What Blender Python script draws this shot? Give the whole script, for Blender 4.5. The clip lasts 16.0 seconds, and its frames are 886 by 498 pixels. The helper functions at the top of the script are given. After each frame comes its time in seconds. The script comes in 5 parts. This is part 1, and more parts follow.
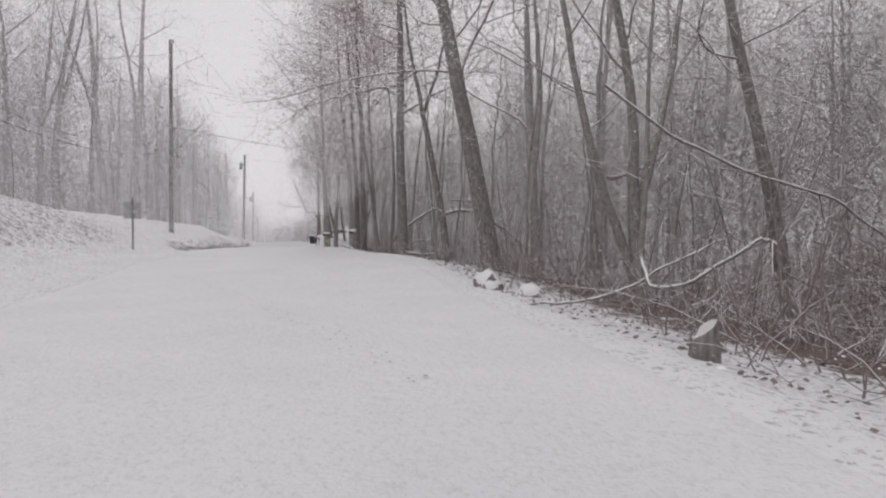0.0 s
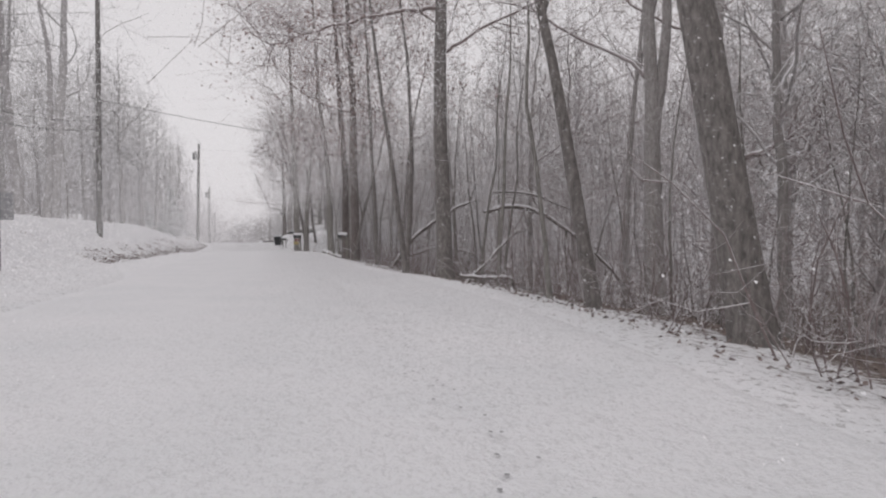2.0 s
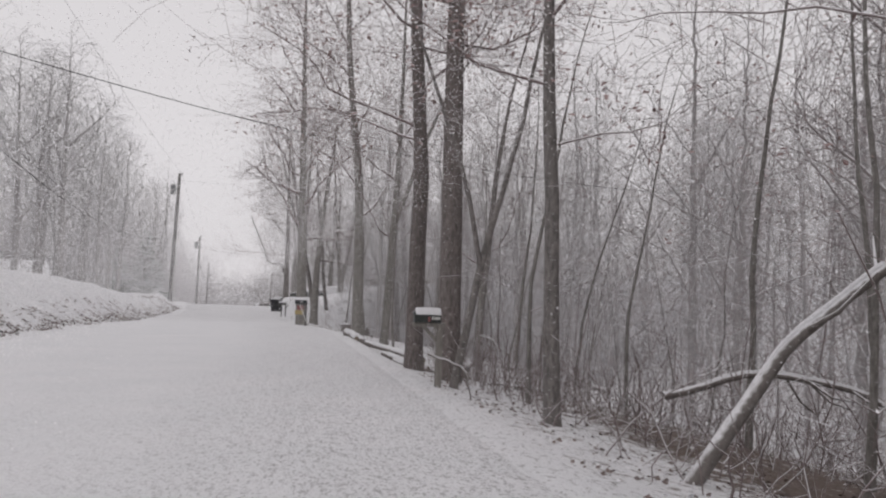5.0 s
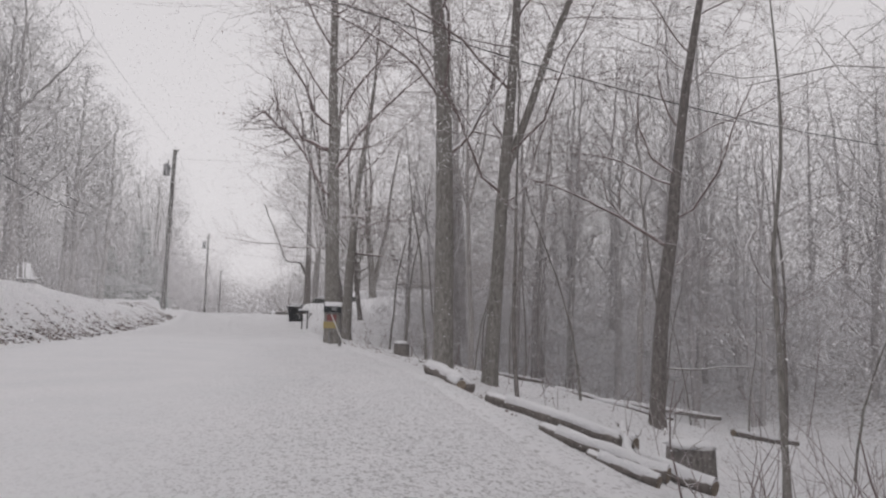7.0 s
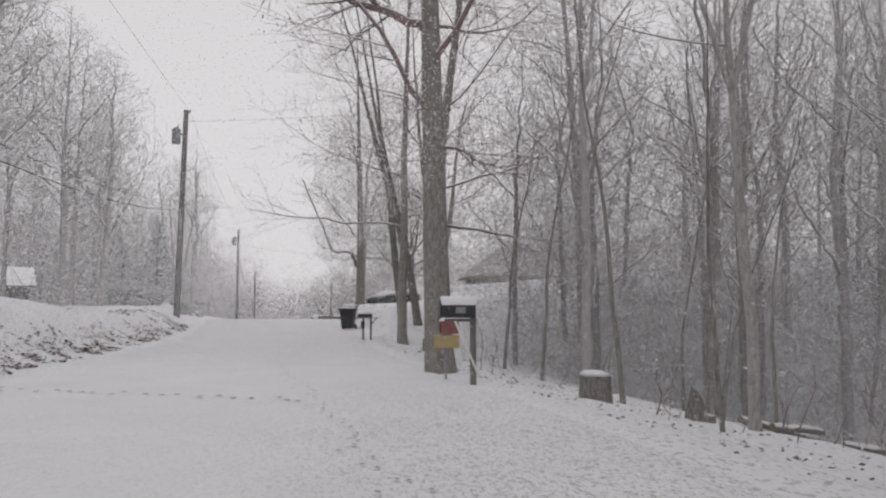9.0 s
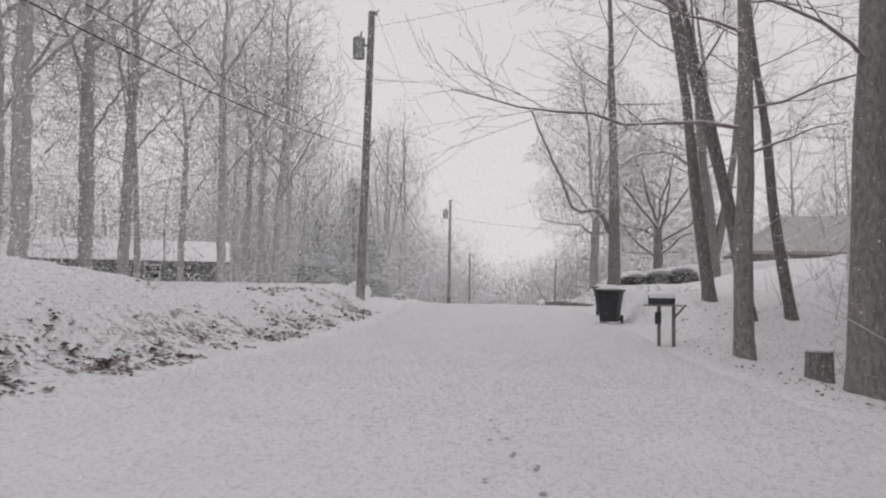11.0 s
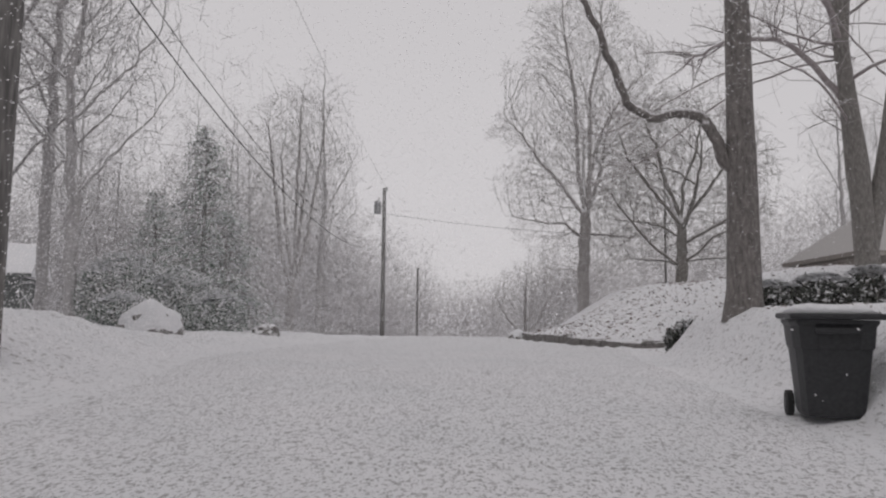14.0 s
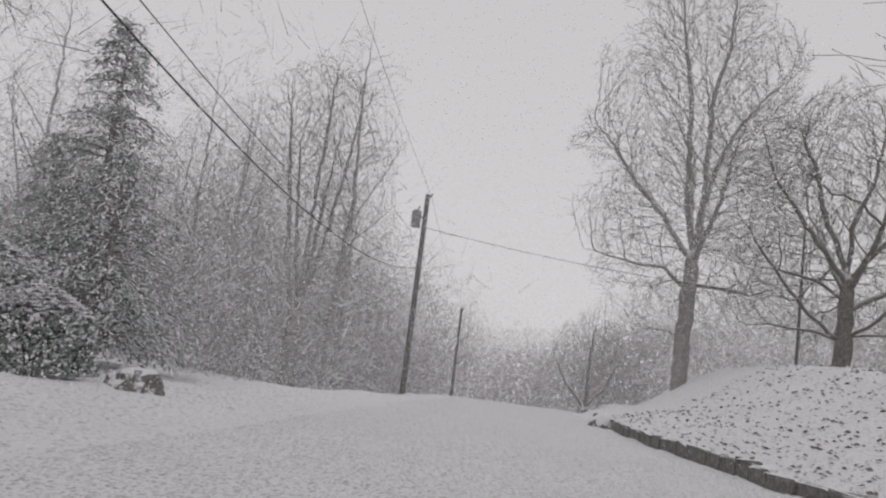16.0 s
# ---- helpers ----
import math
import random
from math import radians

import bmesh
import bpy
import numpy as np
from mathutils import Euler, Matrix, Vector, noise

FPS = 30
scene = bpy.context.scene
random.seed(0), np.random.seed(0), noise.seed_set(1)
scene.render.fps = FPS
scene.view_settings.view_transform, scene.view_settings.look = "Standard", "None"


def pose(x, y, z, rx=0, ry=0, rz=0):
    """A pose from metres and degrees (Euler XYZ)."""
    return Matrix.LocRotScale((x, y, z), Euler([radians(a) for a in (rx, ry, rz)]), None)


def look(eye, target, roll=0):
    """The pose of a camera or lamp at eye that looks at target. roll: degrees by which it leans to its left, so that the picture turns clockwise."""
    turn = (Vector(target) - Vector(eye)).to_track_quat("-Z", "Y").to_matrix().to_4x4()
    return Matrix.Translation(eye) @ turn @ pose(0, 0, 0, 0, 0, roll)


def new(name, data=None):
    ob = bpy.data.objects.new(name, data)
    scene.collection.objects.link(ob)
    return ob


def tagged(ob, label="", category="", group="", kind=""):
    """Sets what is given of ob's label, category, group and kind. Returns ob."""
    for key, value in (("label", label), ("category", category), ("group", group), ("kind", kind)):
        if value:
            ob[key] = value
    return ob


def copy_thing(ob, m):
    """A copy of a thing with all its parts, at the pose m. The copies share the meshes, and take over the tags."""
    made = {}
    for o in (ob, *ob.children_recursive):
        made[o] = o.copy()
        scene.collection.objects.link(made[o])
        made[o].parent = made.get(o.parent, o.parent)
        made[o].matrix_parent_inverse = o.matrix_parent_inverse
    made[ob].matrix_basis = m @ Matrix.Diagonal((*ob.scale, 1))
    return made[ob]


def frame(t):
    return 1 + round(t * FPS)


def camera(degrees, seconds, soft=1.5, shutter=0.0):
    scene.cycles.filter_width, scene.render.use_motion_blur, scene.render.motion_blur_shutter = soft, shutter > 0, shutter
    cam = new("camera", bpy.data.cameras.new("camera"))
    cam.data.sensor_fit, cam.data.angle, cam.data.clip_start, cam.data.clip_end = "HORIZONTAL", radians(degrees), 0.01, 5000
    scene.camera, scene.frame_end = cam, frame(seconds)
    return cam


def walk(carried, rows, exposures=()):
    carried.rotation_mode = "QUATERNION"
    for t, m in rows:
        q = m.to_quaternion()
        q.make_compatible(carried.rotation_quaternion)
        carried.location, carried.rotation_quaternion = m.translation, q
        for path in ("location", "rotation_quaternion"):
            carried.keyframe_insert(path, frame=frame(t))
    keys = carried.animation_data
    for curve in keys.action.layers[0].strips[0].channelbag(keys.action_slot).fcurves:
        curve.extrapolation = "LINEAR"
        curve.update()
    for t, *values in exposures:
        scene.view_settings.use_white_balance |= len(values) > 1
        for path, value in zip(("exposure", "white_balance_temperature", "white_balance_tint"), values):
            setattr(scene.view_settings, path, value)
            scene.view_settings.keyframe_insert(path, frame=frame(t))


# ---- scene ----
cam = camera(58.0, 16.0, soft=2.2)
PATH = [
    (0, (2.62, 1.679, 0.886), (2.94, 3.653, 0.855), -0.2),
    (0.5, (2.3, 4.555, 0.974), (2.616, 6.53, 0.946), 0.4),
    (1, (2.037, 7.442, 1.046), (2.357, 9.416, 1.02), 0.9),
    (1.5, (1.918, 10.394, 1.119), (2.319, 12.353, 1.091), 0.7),
    (2, (1.918, 13.619, 1.246), (2.336, 15.575, 1.207), -0.3),
    (2.5, (1.854, 16.93, 1.348), (2.276, 18.883, 1.428), 0.4),
    (3, (1.797, 20.211, 1.416), (2.225, 22.161, 1.532), 1.7),
    (3.5, (1.921, 23.477, 1.456), (2.333, 25.43, 1.584), 1.9),
    (5.8, (2.932, 42.085, 1.349), (3.319, 44.043, 1.478), 2.4),
    (6, (2.958, 43.392, 1.3), (3.339, 45.351, 1.435), 3.0),
    (6.5, (2.781, 46.557, 1.284), (3.152, 48.518, 1.419), 2.2),
    (7, (2.638, 49.967, 1.285), (2.992, 51.93, 1.429), 1.8),
    (7.5, (2.423, 53.335, 1.25), (2.766, 55.3, 1.393), 1.5),
    (8, (2.232, 56.661, 1.198), (2.572, 58.626, 1.351), 1.9),
    (8.5, (2.045, 60.062, 1.227), (2.384, 62.028, 1.379), 1.5),
    (9, (1.829, 63.323, 1.192), (2.099, 65.3, 1.331), 0.1),
    (9.5, (1.429, 66.597, 1.172), (1.29, 68.589, 1.273), -2.3),
    (9.7, (1.312, 67.947, 1.164), (1.103, 69.933, 1.271), -1.9),
    (11.8, (0.352, 82.614, 0.868), (0.098, 84.595, 0.967), 1.3),
    (12, (0.26, 83.949, 0.875), (0.01, 85.931, 0.981), 0.8),
    (12.5, (0.059, 87.297, 0.89), (-0.166, 89.282, 0.982), 0.1),
    (13, (-0.09, 90.692, 0.939), (-0.298, 92.677, 1.066), 0.5),
    (13.5, (-0.206, 94.094, 1.02), (-0.386, 96.081, 1.166), 0.9),
    (14, (-0.325, 97.347, 1.088), (-0.478, 99.335, 1.245), 0.6),
    (14.5, (-0.364, 100.699, 1.165), (-0.49, 102.688, 1.326), 0.8),
    (15, (-0.739, 103.939, 1.306), (-0.823, 105.93, 1.478), 2.5),
    (15.5, (-1.119, 107.218, 1.425), (-1.235, 109.204, 1.634), 4.3),
    (16, (-1.56, 110.117, 1.427), (-1.842, 112.08, 1.687), 7.2),
]
walk(cam, [(t, look(eye, target, roll)) for t, eye, target, roll in PATH],
     [(0, -0.04), (3.7, -0.03), (8.0, -0.08), (9.7, -0.04), (12, -0.09), (13, -0.19), (14.5, -0.33), (16, -0.25)])

# ---- light: a snow-laden overcast sky ----
world = bpy.data.worlds.new("world")
scene.world = world
world.use_nodes = True
wn, wl = world.node_tree.nodes, world.node_tree.links
sky = wn.new("ShaderNodeTexSky")
sky.sky_type, sky.sun_disc = "NISHITA", False
sky.sun_elevation, sky.sun_rotation = radians(38), radians(150)
grey = wn.new("ShaderNodeHueSaturation")
grey.inputs["Saturation"].default_value = 0.06
grey.inputs["Value"].default_value = 0.10
wl.new(sky.outputs[0], grey.inputs["Color"])
cloud = wn.new("ShaderNodeMix")
cloud.data_type = "RGBA"
cloud.inputs[0].default_value = 0.85
cloud.inputs[7].default_value = (0.765, 0.735, 0.755, 1)
wl.new(grey.outputs[0], cloud.inputs[6])
wl.new(cloud.outputs[2], wn["Background"].inputs[0])
wn["Background"].inputs[1].default_value = 1.0
sun = new("sun", bpy.data.lights.new("sun", "SUN"))
sun.data.energy, sun.data.angle, sun.data.color = 0.5, radians(40), (1.0, 0.98, 0.96)
sun.matrix_world = look((0, 0, 60), (14, 24, 0))


# ---- materials ----
def material(name, rough=0.8, metal=0.0):
    m = bpy.data.materials.new(name)
    m.use_nodes = True
    b = m.node_tree.nodes["Principled BSDF"]
    b.inputs["Roughness"].default_value, b.inputs["Metallic"].default_value = rough, metal
    return m, m.node_tree.nodes, m.node_tree.links, b


def noise_node(n, l, scale, detail=4, coords="Object", rough=0.55, stretch=None):
    tc = n.new("ShaderNodeTexCoord")
    t = n.new("ShaderNodeTexNoise")
    t.inputs["Scale"].default_value, t.inputs["Detail"].default_value, t.inputs["Roughness"].default_value = scale, detail, rough
    if stretch:
        mp = n.new("ShaderNodeMapping")
        mp.inputs["Scale"].default_value = stretch
        l.new(tc.outputs[coords], mp.inputs[0])
        l.new(mp.outputs[0], t.inputs["Vector"])
    else:
        l.new(tc.outputs[coords], t.inputs["Vector"])
    return t.outputs["Fac"]


def ramp(n, l, fac, stops):
    r = n.new("ShaderNodeValToRGB")
    while len(r.color_ramp.elements) < len(stops):
        r.color_ramp.elements.new(0.5)
    for e, (p, c) in zip(r.color_ramp.elements, stops):
        e.position, e.color = p, (*c, 1) if len(c) == 3 else c
    l.new(fac, r.inputs[0])
    return r.outputs[0]


def mix(n, l, fac, a, b):
    m = n.new("ShaderNodeMix")
    m.data_type = "RGBA"
    for sock, v in ((m.inputs[0], fac), (m.inputs[6], a), (m.inputs[7], b)):
        if hasattr(v, "is_linked"):
            l.new(v, sock)
        else:
            sock.default_value = v if isinstance(v, float) else (*v, 1)
    return m.outputs[2]


def math_node(n, l, op, a, b=0.0, clamp=False):
    m = n.new("ShaderNodeMath")
    m.operation, m.use_clamp = op, clamp
    for sock, v in ((m.inputs[0], a), (m.inputs[1], b)):
        if hasattr(v, "is_linked"):
            l.new(v, sock)
        else:
            sock.default_value = v
    return m.outputs[0]


def bump(n, l, bsdf, height, strength, dist=0.02):
    b = n.new("ShaderNodeBump")
    b.inputs["Strength"].default_value, b.inputs["Distance"].default_value = strength, dist
    l.new(height, b.inputs["Height"])
    l.new(b.outputs[0], bsdf.inputs["Normal"])


SNOW = (0.815, 0.81, 0.83)


def snow_material(name, litter_name="", specks=0.0, speckled=""):
    """Fresh wet snow; leaf litter and grit show through, and road specks mimic drops on a windscreen."""
    m, n, l, b = material(name, 0.75)
    fine, broad = noise_node(n, l, 34, 6), noise_node(n, l, 0.7, 3)
    col = ramp(n, l, broad, [(0.3, (0.76, 0.765, 0.785)), (0.7, SNOW)])
    col = mix(n, l, math_node(n, l, "MULTIPLY", fine, 0.10), col, (0.55, 0.55, 0.57))
    if speckled:
        wa = n.new("ShaderNodeAttribute")
        wa.attribute_name = speckled
    if specks:
        grit = ramp(n, l, noise_node(n, l, 17, 4, rough=0.75, stretch=(1, 0.55, 1)), [(0.545, (0, 0, 0)), (0.61, (1, 1, 1))])
        amount = math_node(n, l, "MULTIPLY", wa.outputs["Fac"], specks) if speckled else specks
        col = mix(n, l, math_node(n, l, "MULTIPLY", grit, amount), col, (0.26, 0.25, 0.25))
    if speckled:
        fleck = ramp(n, l, noise_node(n, l, 36, 3, rough=0.7, stretch=(1, 0.5, 1)), [(0.555, (0, 0, 0)), (0.60, (1, 1, 1))])
        col = mix(n, l, math_node(n, l, "MULTIPLY", fleck, wa.outputs["Fac"]), col, (0.20, 0.195, 0.195))
    if litter_name:
        at = n.new("ShaderNodeAttribute")
        at.attribute_name = litter_name
        patch = math_node(n, l, "ADD", noise_node(n, l, 5.0, 6, rough=0.7), math_node(n, l, "MULTIPLY", at.outputs["Fac"], 0.42))
        cover = ramp(n, l, patch, [(0.66, (0, 0, 0)), (0.80, (1, 1, 1))])
        earth = ramp(n, l, noise_node(n, l, 22, 5), [(0.3, (0.075, 0.055, 0.045)), (0.7, (0.20, 0.15, 0.125))])
        col = mix(n, l, cover, col, earth)
    l.new(col, b.inputs["Base Color"])
    bump(n, l, b, math_node(n, l, "ADD", fine, math_node(n, l, "MULTIPLY", noise_node(n, l, 6, 4), 2.0)), 0.55, 0.05)
    b.inputs["Subsurface Weight"].default_value = 0.0
    return m


def bark_material(name, dark, light, snow=0.5, ridge=9.0):
    """Ridged bark with wet snow lying on upward faces and caught in the furrows."""
    m, n, l, b = material(name, 0.9)
    fur = noise_node(n, l, ridge, 6, rough=0.65, stretch=(1.6, 1.6, 0.55))
    blotch = noise_node(n, l, 1.3, 3)
    col = ramp(n, l, fur, [(0.32, dark), (0.68, light)])
    col = mix(n, l, math_node(n, l, "MULTIPLY", blotch, 0.35), col, (0.20, 0.195, 0.18))
    oi = n.new("ShaderNodeObjectInfo")
    col = mix(n, l, math_node(n, l, "MULTIPLY", oi.outputs["Random"], 0.22), col, (0.085, 0.072, 0.068))
    geo = n.new("ShaderNodeNewGeometry")
    sep = n.new("ShaderNodeSeparateXYZ")
    l.new(geo.outputs["Normal"], sep.inputs[0])
    up = math_node(n, l, "ADD", sep.outputs[2], math_node(n, l, "MULTIPLY", noise_node(n, l, 14, 3), 0.55))
    top = ramp(n, l, up, [(0.62, (0, 0, 0)), (0.86, (1, 1, 1))])
    stuck = ramp(n, l, noise_node(n, l, 13, 4, rough=0.75, stretch=(1, 1, 2.4)), [(0.61, (0, 0, 0)), (0.67, (1, 1, 1))])
    fac = math_node(n, l, "MULTIPLY", math_node(n, l, "MAXIMUM", top, math_node(n, l, "MULTIPLY", stuck, 0.7)), snow)
    l.new(mix(n, l, fac, col, SNOW), b.inputs["Base Color"])
    bump(n, l, b, fur, 0.8, 0.03)
    return m


def plain_material(name, col, col2, rough=0.6, metal=0.0, scale=12, snow=0.0, strength=0.25, stretch=None):
    m, n, l, b = material(name, rough, metal)
    f = noise_node(n, l, scale, 5, stretch=stretch)
    c = ramp(n, l, f, [(0.3, col), (0.7, col2)])
    if snow:
        geo = n.new("ShaderNodeNewGeometry")
        sep = n.new("ShaderNodeSeparateXYZ")
        l.new(geo.outputs["Normal"], sep.inputs[0])
        up = math_node(n, l, "ADD", sep.outputs[2], math_node(n, l, "MULTIPLY", noise_node(n, l, 9, 4), 0.5))
        c = mix(n, l, math_node(n, l, "MULTIPLY", ramp(n, l, up, [(0.75, (0, 0, 0)), (0.95, (1, 1, 1))]), snow), c, SNOW)
    l.new(c, b.inputs["Base Color"])
    bump(n, l, b, f, strength, 0.01)
    return m


def leaf_material(name, a, b_col, snow=0.25, rough=0.8):
    m, n, l, b = material(name, rough)
    geo = n.new("ShaderNodeNewGeometry")
    col = ramp(n, l, geo.outputs["Random Per Island"], [(0.0, a), (1.0 - snow, b_col), (1.0 - snow + 0.02, SNOW)])
    l.new(col, b.inputs["Base Color"])
    return m


def flake_material():
    m, n, l, b = material("falling_snow", 0.9)
    b.inputs["Base Color"].default_value = (0.95, 0.94, 0.955, 1)
    b.inputs["Specular IOR Level"].default_value = 0.0
    return m


M_GROUND = snow_material("snow_ground", "litter", 0.6)
# Road specks are grit and painted dots standing for drops on the windscreen.
M_ROAD = snow_material("snow_road", "", 0.8, "speckled")
M_CAP = snow_material("snow_cap")
M_BARK = bark_material("bark_grey_brown", (0.092, 0.083, 0.081), (0.33, 0.304, 0.29), 0.7, 13)
M_BARK_DARK = bark_material("bark_red_brown", (0.072, 0.06, 0.057), (0.265, 0.225, 0.214), 0.75, 14)
M_BARK_MID = bark_material("bark_mottled_grey", (0.145, 0.137, 0.127), (0.39, 0.37, 0.348), 0.75, 12)
# Paler copies of bark and twigs for trees set back: haze as colour.
M_BARK_PALE_HAZE = bark_material("bark_pale_grey_haze", (0.27, 0.252, 0.247), (0.53, 0.507, 0.497), 0.9, 11)
M_TWIG = bark_material("bark_twigs", (0.19, 0.142, 0.14), (0.35, 0.274, 0.27), 0.95, 5)
M_TWIG_HAZE = bark_material("bark_twigs_haze", (0.30, 0.262, 0.262), (0.48, 0.435, 0.435), 1.0, 5)
# Base tone lifted so distant trees fade: haze put into the bark colour.
M_BARK_HAZE = bark_material("bark_haze_light", (0.40, 0.385, 0.385), (0.65, 0.63, 0.635), 1.0, 7)
# Far twig tones are paled to paint in the haze of distance.
M_FAR_HAZE = bark_material("far_twigs_haze_grey", (0.46, 0.44, 0.445), (0.68, 0.66, 0.67), 1.0, 7)
M_BRUSH_HAZE = bark_material("far_twigs_haze_brown", (0.42, 0.35, 0.353), (0.61, 0.535, 0.54), 1.0, 7)
M_DRIFT = bark_material("bark_snow_laden", (0.13, 0.115, 0.105), (0.28, 0.25, 0.235), 1.0)
M_LEAF = leaf_material("withered_leaves", (0.22, 0.145, 0.14), (0.42, 0.315, 0.305), 0.12)
M_LITTER = leaf_material("leaf_litter", (0.11, 0.086, 0.079), (0.25, 0.20, 0.185), 0.18)
# Needles and shrub leaves greyed and lightened: haze put into their colour.
M_NEEDLE = leaf_material("evergreen_needles_hazed", (0.31, 0.37, 0.33), (0.46, 0.52, 0.475), 0.5)
M_SHRUB = leaf_material("shrub_needles_hazed", (0.19, 0.222, 0.20), (0.33, 0.365, 0.335), 0.3)
M_HEDGE = leaf_material("hedge_leaves", (0.05, 0.055, 0.05), (0.11, 0.115, 0.10), 0.2)
M_FLAKE = flake_material()
M_POLE = plain_material("creosoted_wood", (0.105, 0.10, 0.097), (0.24, 0.23, 0.222), 0.9, scale=8, snow=0.0, strength=0.5, stretch=(3, 3, 0.3))
M_POST = plain_material("weathered_post_wood", (0.15, 0.14, 0.125), (0.28, 0.263, 0.242), 0.9, scale=9, stretch=(4, 4, 0.5), snow=0.6)
M_METAL = plain_material("galvanised_steel", (0.22, 0.225, 0.23), (0.36, 0.365, 0.37), 0.45, 0.7, 20)
M_BLACK = plain_material("black_painted_steel", (0.018, 0.02, 0.022), (0.045, 0.05, 0.052), 0.4, 0.0, 18)
M_GREENBOX = plain_material("dark_green_paint", (0.02, 0.025, 0.023), (0.045, 0.053, 0.049), 0.5, 0.0, 14)
M_BIN = plain_material("dark_bin_plastic", (0.02, 0.021, 0.023), (0.04, 0.041, 0.044), 0.55, 0.0, 30)
M_RUBBER = plain_material("tyre_rubber", (0.012, 0.012, 0.012), (0.03, 0.03, 0.03), 0.8)
M_RED = plain_material("red_plastic", (0.21, 0.075, 0.075), (0.29, 0.12, 0.115), 0.45)
M_YELLOW = plain_material("yellow_plastic", (0.37, 0.295, 0.13), (0.46, 0.375, 0.19), 0.45)
M_WHITE = plain_material("white_paint", (0.62, 0.62, 0.60), (0.75, 0.75, 0.73), 0.5)
M_SIGN = plain_material("bare_aluminium", (0.30, 0.30, 0.31), (0.40, 0.40, 0.41), 0.5, 0.5, 6)
M_CABLE = plain_material("cable_black", (0.02, 0.02, 0.02), (0.05, 0.05, 0.05), 0.6)
M_STONE = plain_material("kerb_stone", (0.10, 0.095, 0.09), (0.26, 0.245, 0.235), 0.9, scale=14, snow=0.9, strength=0.8)
M_SLUSH = plain_material("grey_slush", (0.22, 0.22, 0.225), (0.36, 0.36, 0.37), 0.5)
M_CUT = plain_material("cut_wood", (0.14, 0.115, 0.092), (0.27, 0.225, 0.18), 0.85, scale=25)
M_SIDING = plain_material("grey_green_siding", (0.12, 0.13, 0.125), (0.18, 0.19, 0.185), 0.8, scale=3)
M_BRICK = plain_material("tan_siding", (0.30, 0.275, 0.25), (0.40, 0.37, 0.34), 0.85, scale=3)
M_SHINGLE = plain_material("brown_shingles", (0.15, 0.135, 0.122), (0.25, 0.228, 0.21), 0.9, scale=10, snow=0.3, stretch=(1, 1, 4))
M_GLASS, _n, _l, _b = material("dark_window_glass", 0.08)
_b.inputs["Base Color"].default_value = (0.03, 0.035, 0.04, 1)


# ---- small building helpers ----
def mesh_object(name, verts, faces, mat, smooth=False):
    me = bpy.data.meshes.new(name)
    me.from_pydata(verts, [], faces)
    if smooth:
        me.polygons.foreach_set("use_smooth", [True] * len(me.polygons))
    me.materials.append(mat)
    me.update()
    return me


def part(name, src, mat, parent=None, label=""):
    """Links a bmesh or a mesh as one object, under its thing where one is given."""
    if isinstance(src, bmesh.types.BMesh):
        me = bpy.data.meshes.new(name)
        src.to_mesh(me)
        src.free()
        me.materials.append(mat)
    else:
        me = src
    ob = new(name, me)
    if parent:
        ob.parent = parent
    return tagged(ob, label)


def thing(name, label, category, m=None, group="", kind=""):
    e = tagged(new(name), label, category, group, kind)
    if m is not None:
        e.matrix_basis = m
    return e


def box(bm, size, at=(0, 0, 0), bevel=0.0, rot=None):
    m = Matrix.Translation(at) @ (rot.to_4x4() if rot else Matrix()) @ Matrix.Diagonal((*size, 1))
    r = bmesh.ops.create_cube(bm, size=1, matrix=m)
    if bevel:
        edges = list({e for v in r["verts"] for e in v.link_edges})
        bmesh.ops.bevel(bm, geom=edges, offset=bevel, segments=2, affect="EDGES", profile=0.6)
    return bm


def block(size, at=(0, 0, 0), bevel=0.0, rot=None):
    return box(bmesh.new(), size, at, bevel, rot)


def rod(a, b, r, r2=None, sides=12, bm=None):
    bm = bm or bmesh.new()
    a, b = Vector(a), Vector(b)
    q = (b - a).to_track_quat("Z", "Y").to_matrix().to_4x4()
    bmesh.ops.create_cone(bm, cap_ends=True, segments=sides, radius1=r, radius2=r if r2 is None else r2, depth=(b - a).length,
                          matrix=Matrix.Translation((a + b) / 2) @ q)
    return bm


def soup(name, v, mat, label, category):
    """Many loose triangles as one object of stuff."""
    me = bpy.data.meshes.new(name)
    me.vertices.add(len(v))
    me.vertices.foreach_set("co", v.ravel())
    me.loops.add(len(v))
    me.loops.foreach_set("vertex_index", np.arange(len(v), dtype=np.int32))
    me.polygons.add(len(v) // 3)
    me.polygons.foreach_set("loop_start", np.arange(0, len(v), 3, dtype=np.int32))
    me.polygons.foreach_set("loop_total", np.full(len(v) // 3, 3, dtype=np.int32))
    me.materials.append(mat)
    me.update(calc_edges=True)
    return tagged(new(name, me), label, category, kind="stuff")


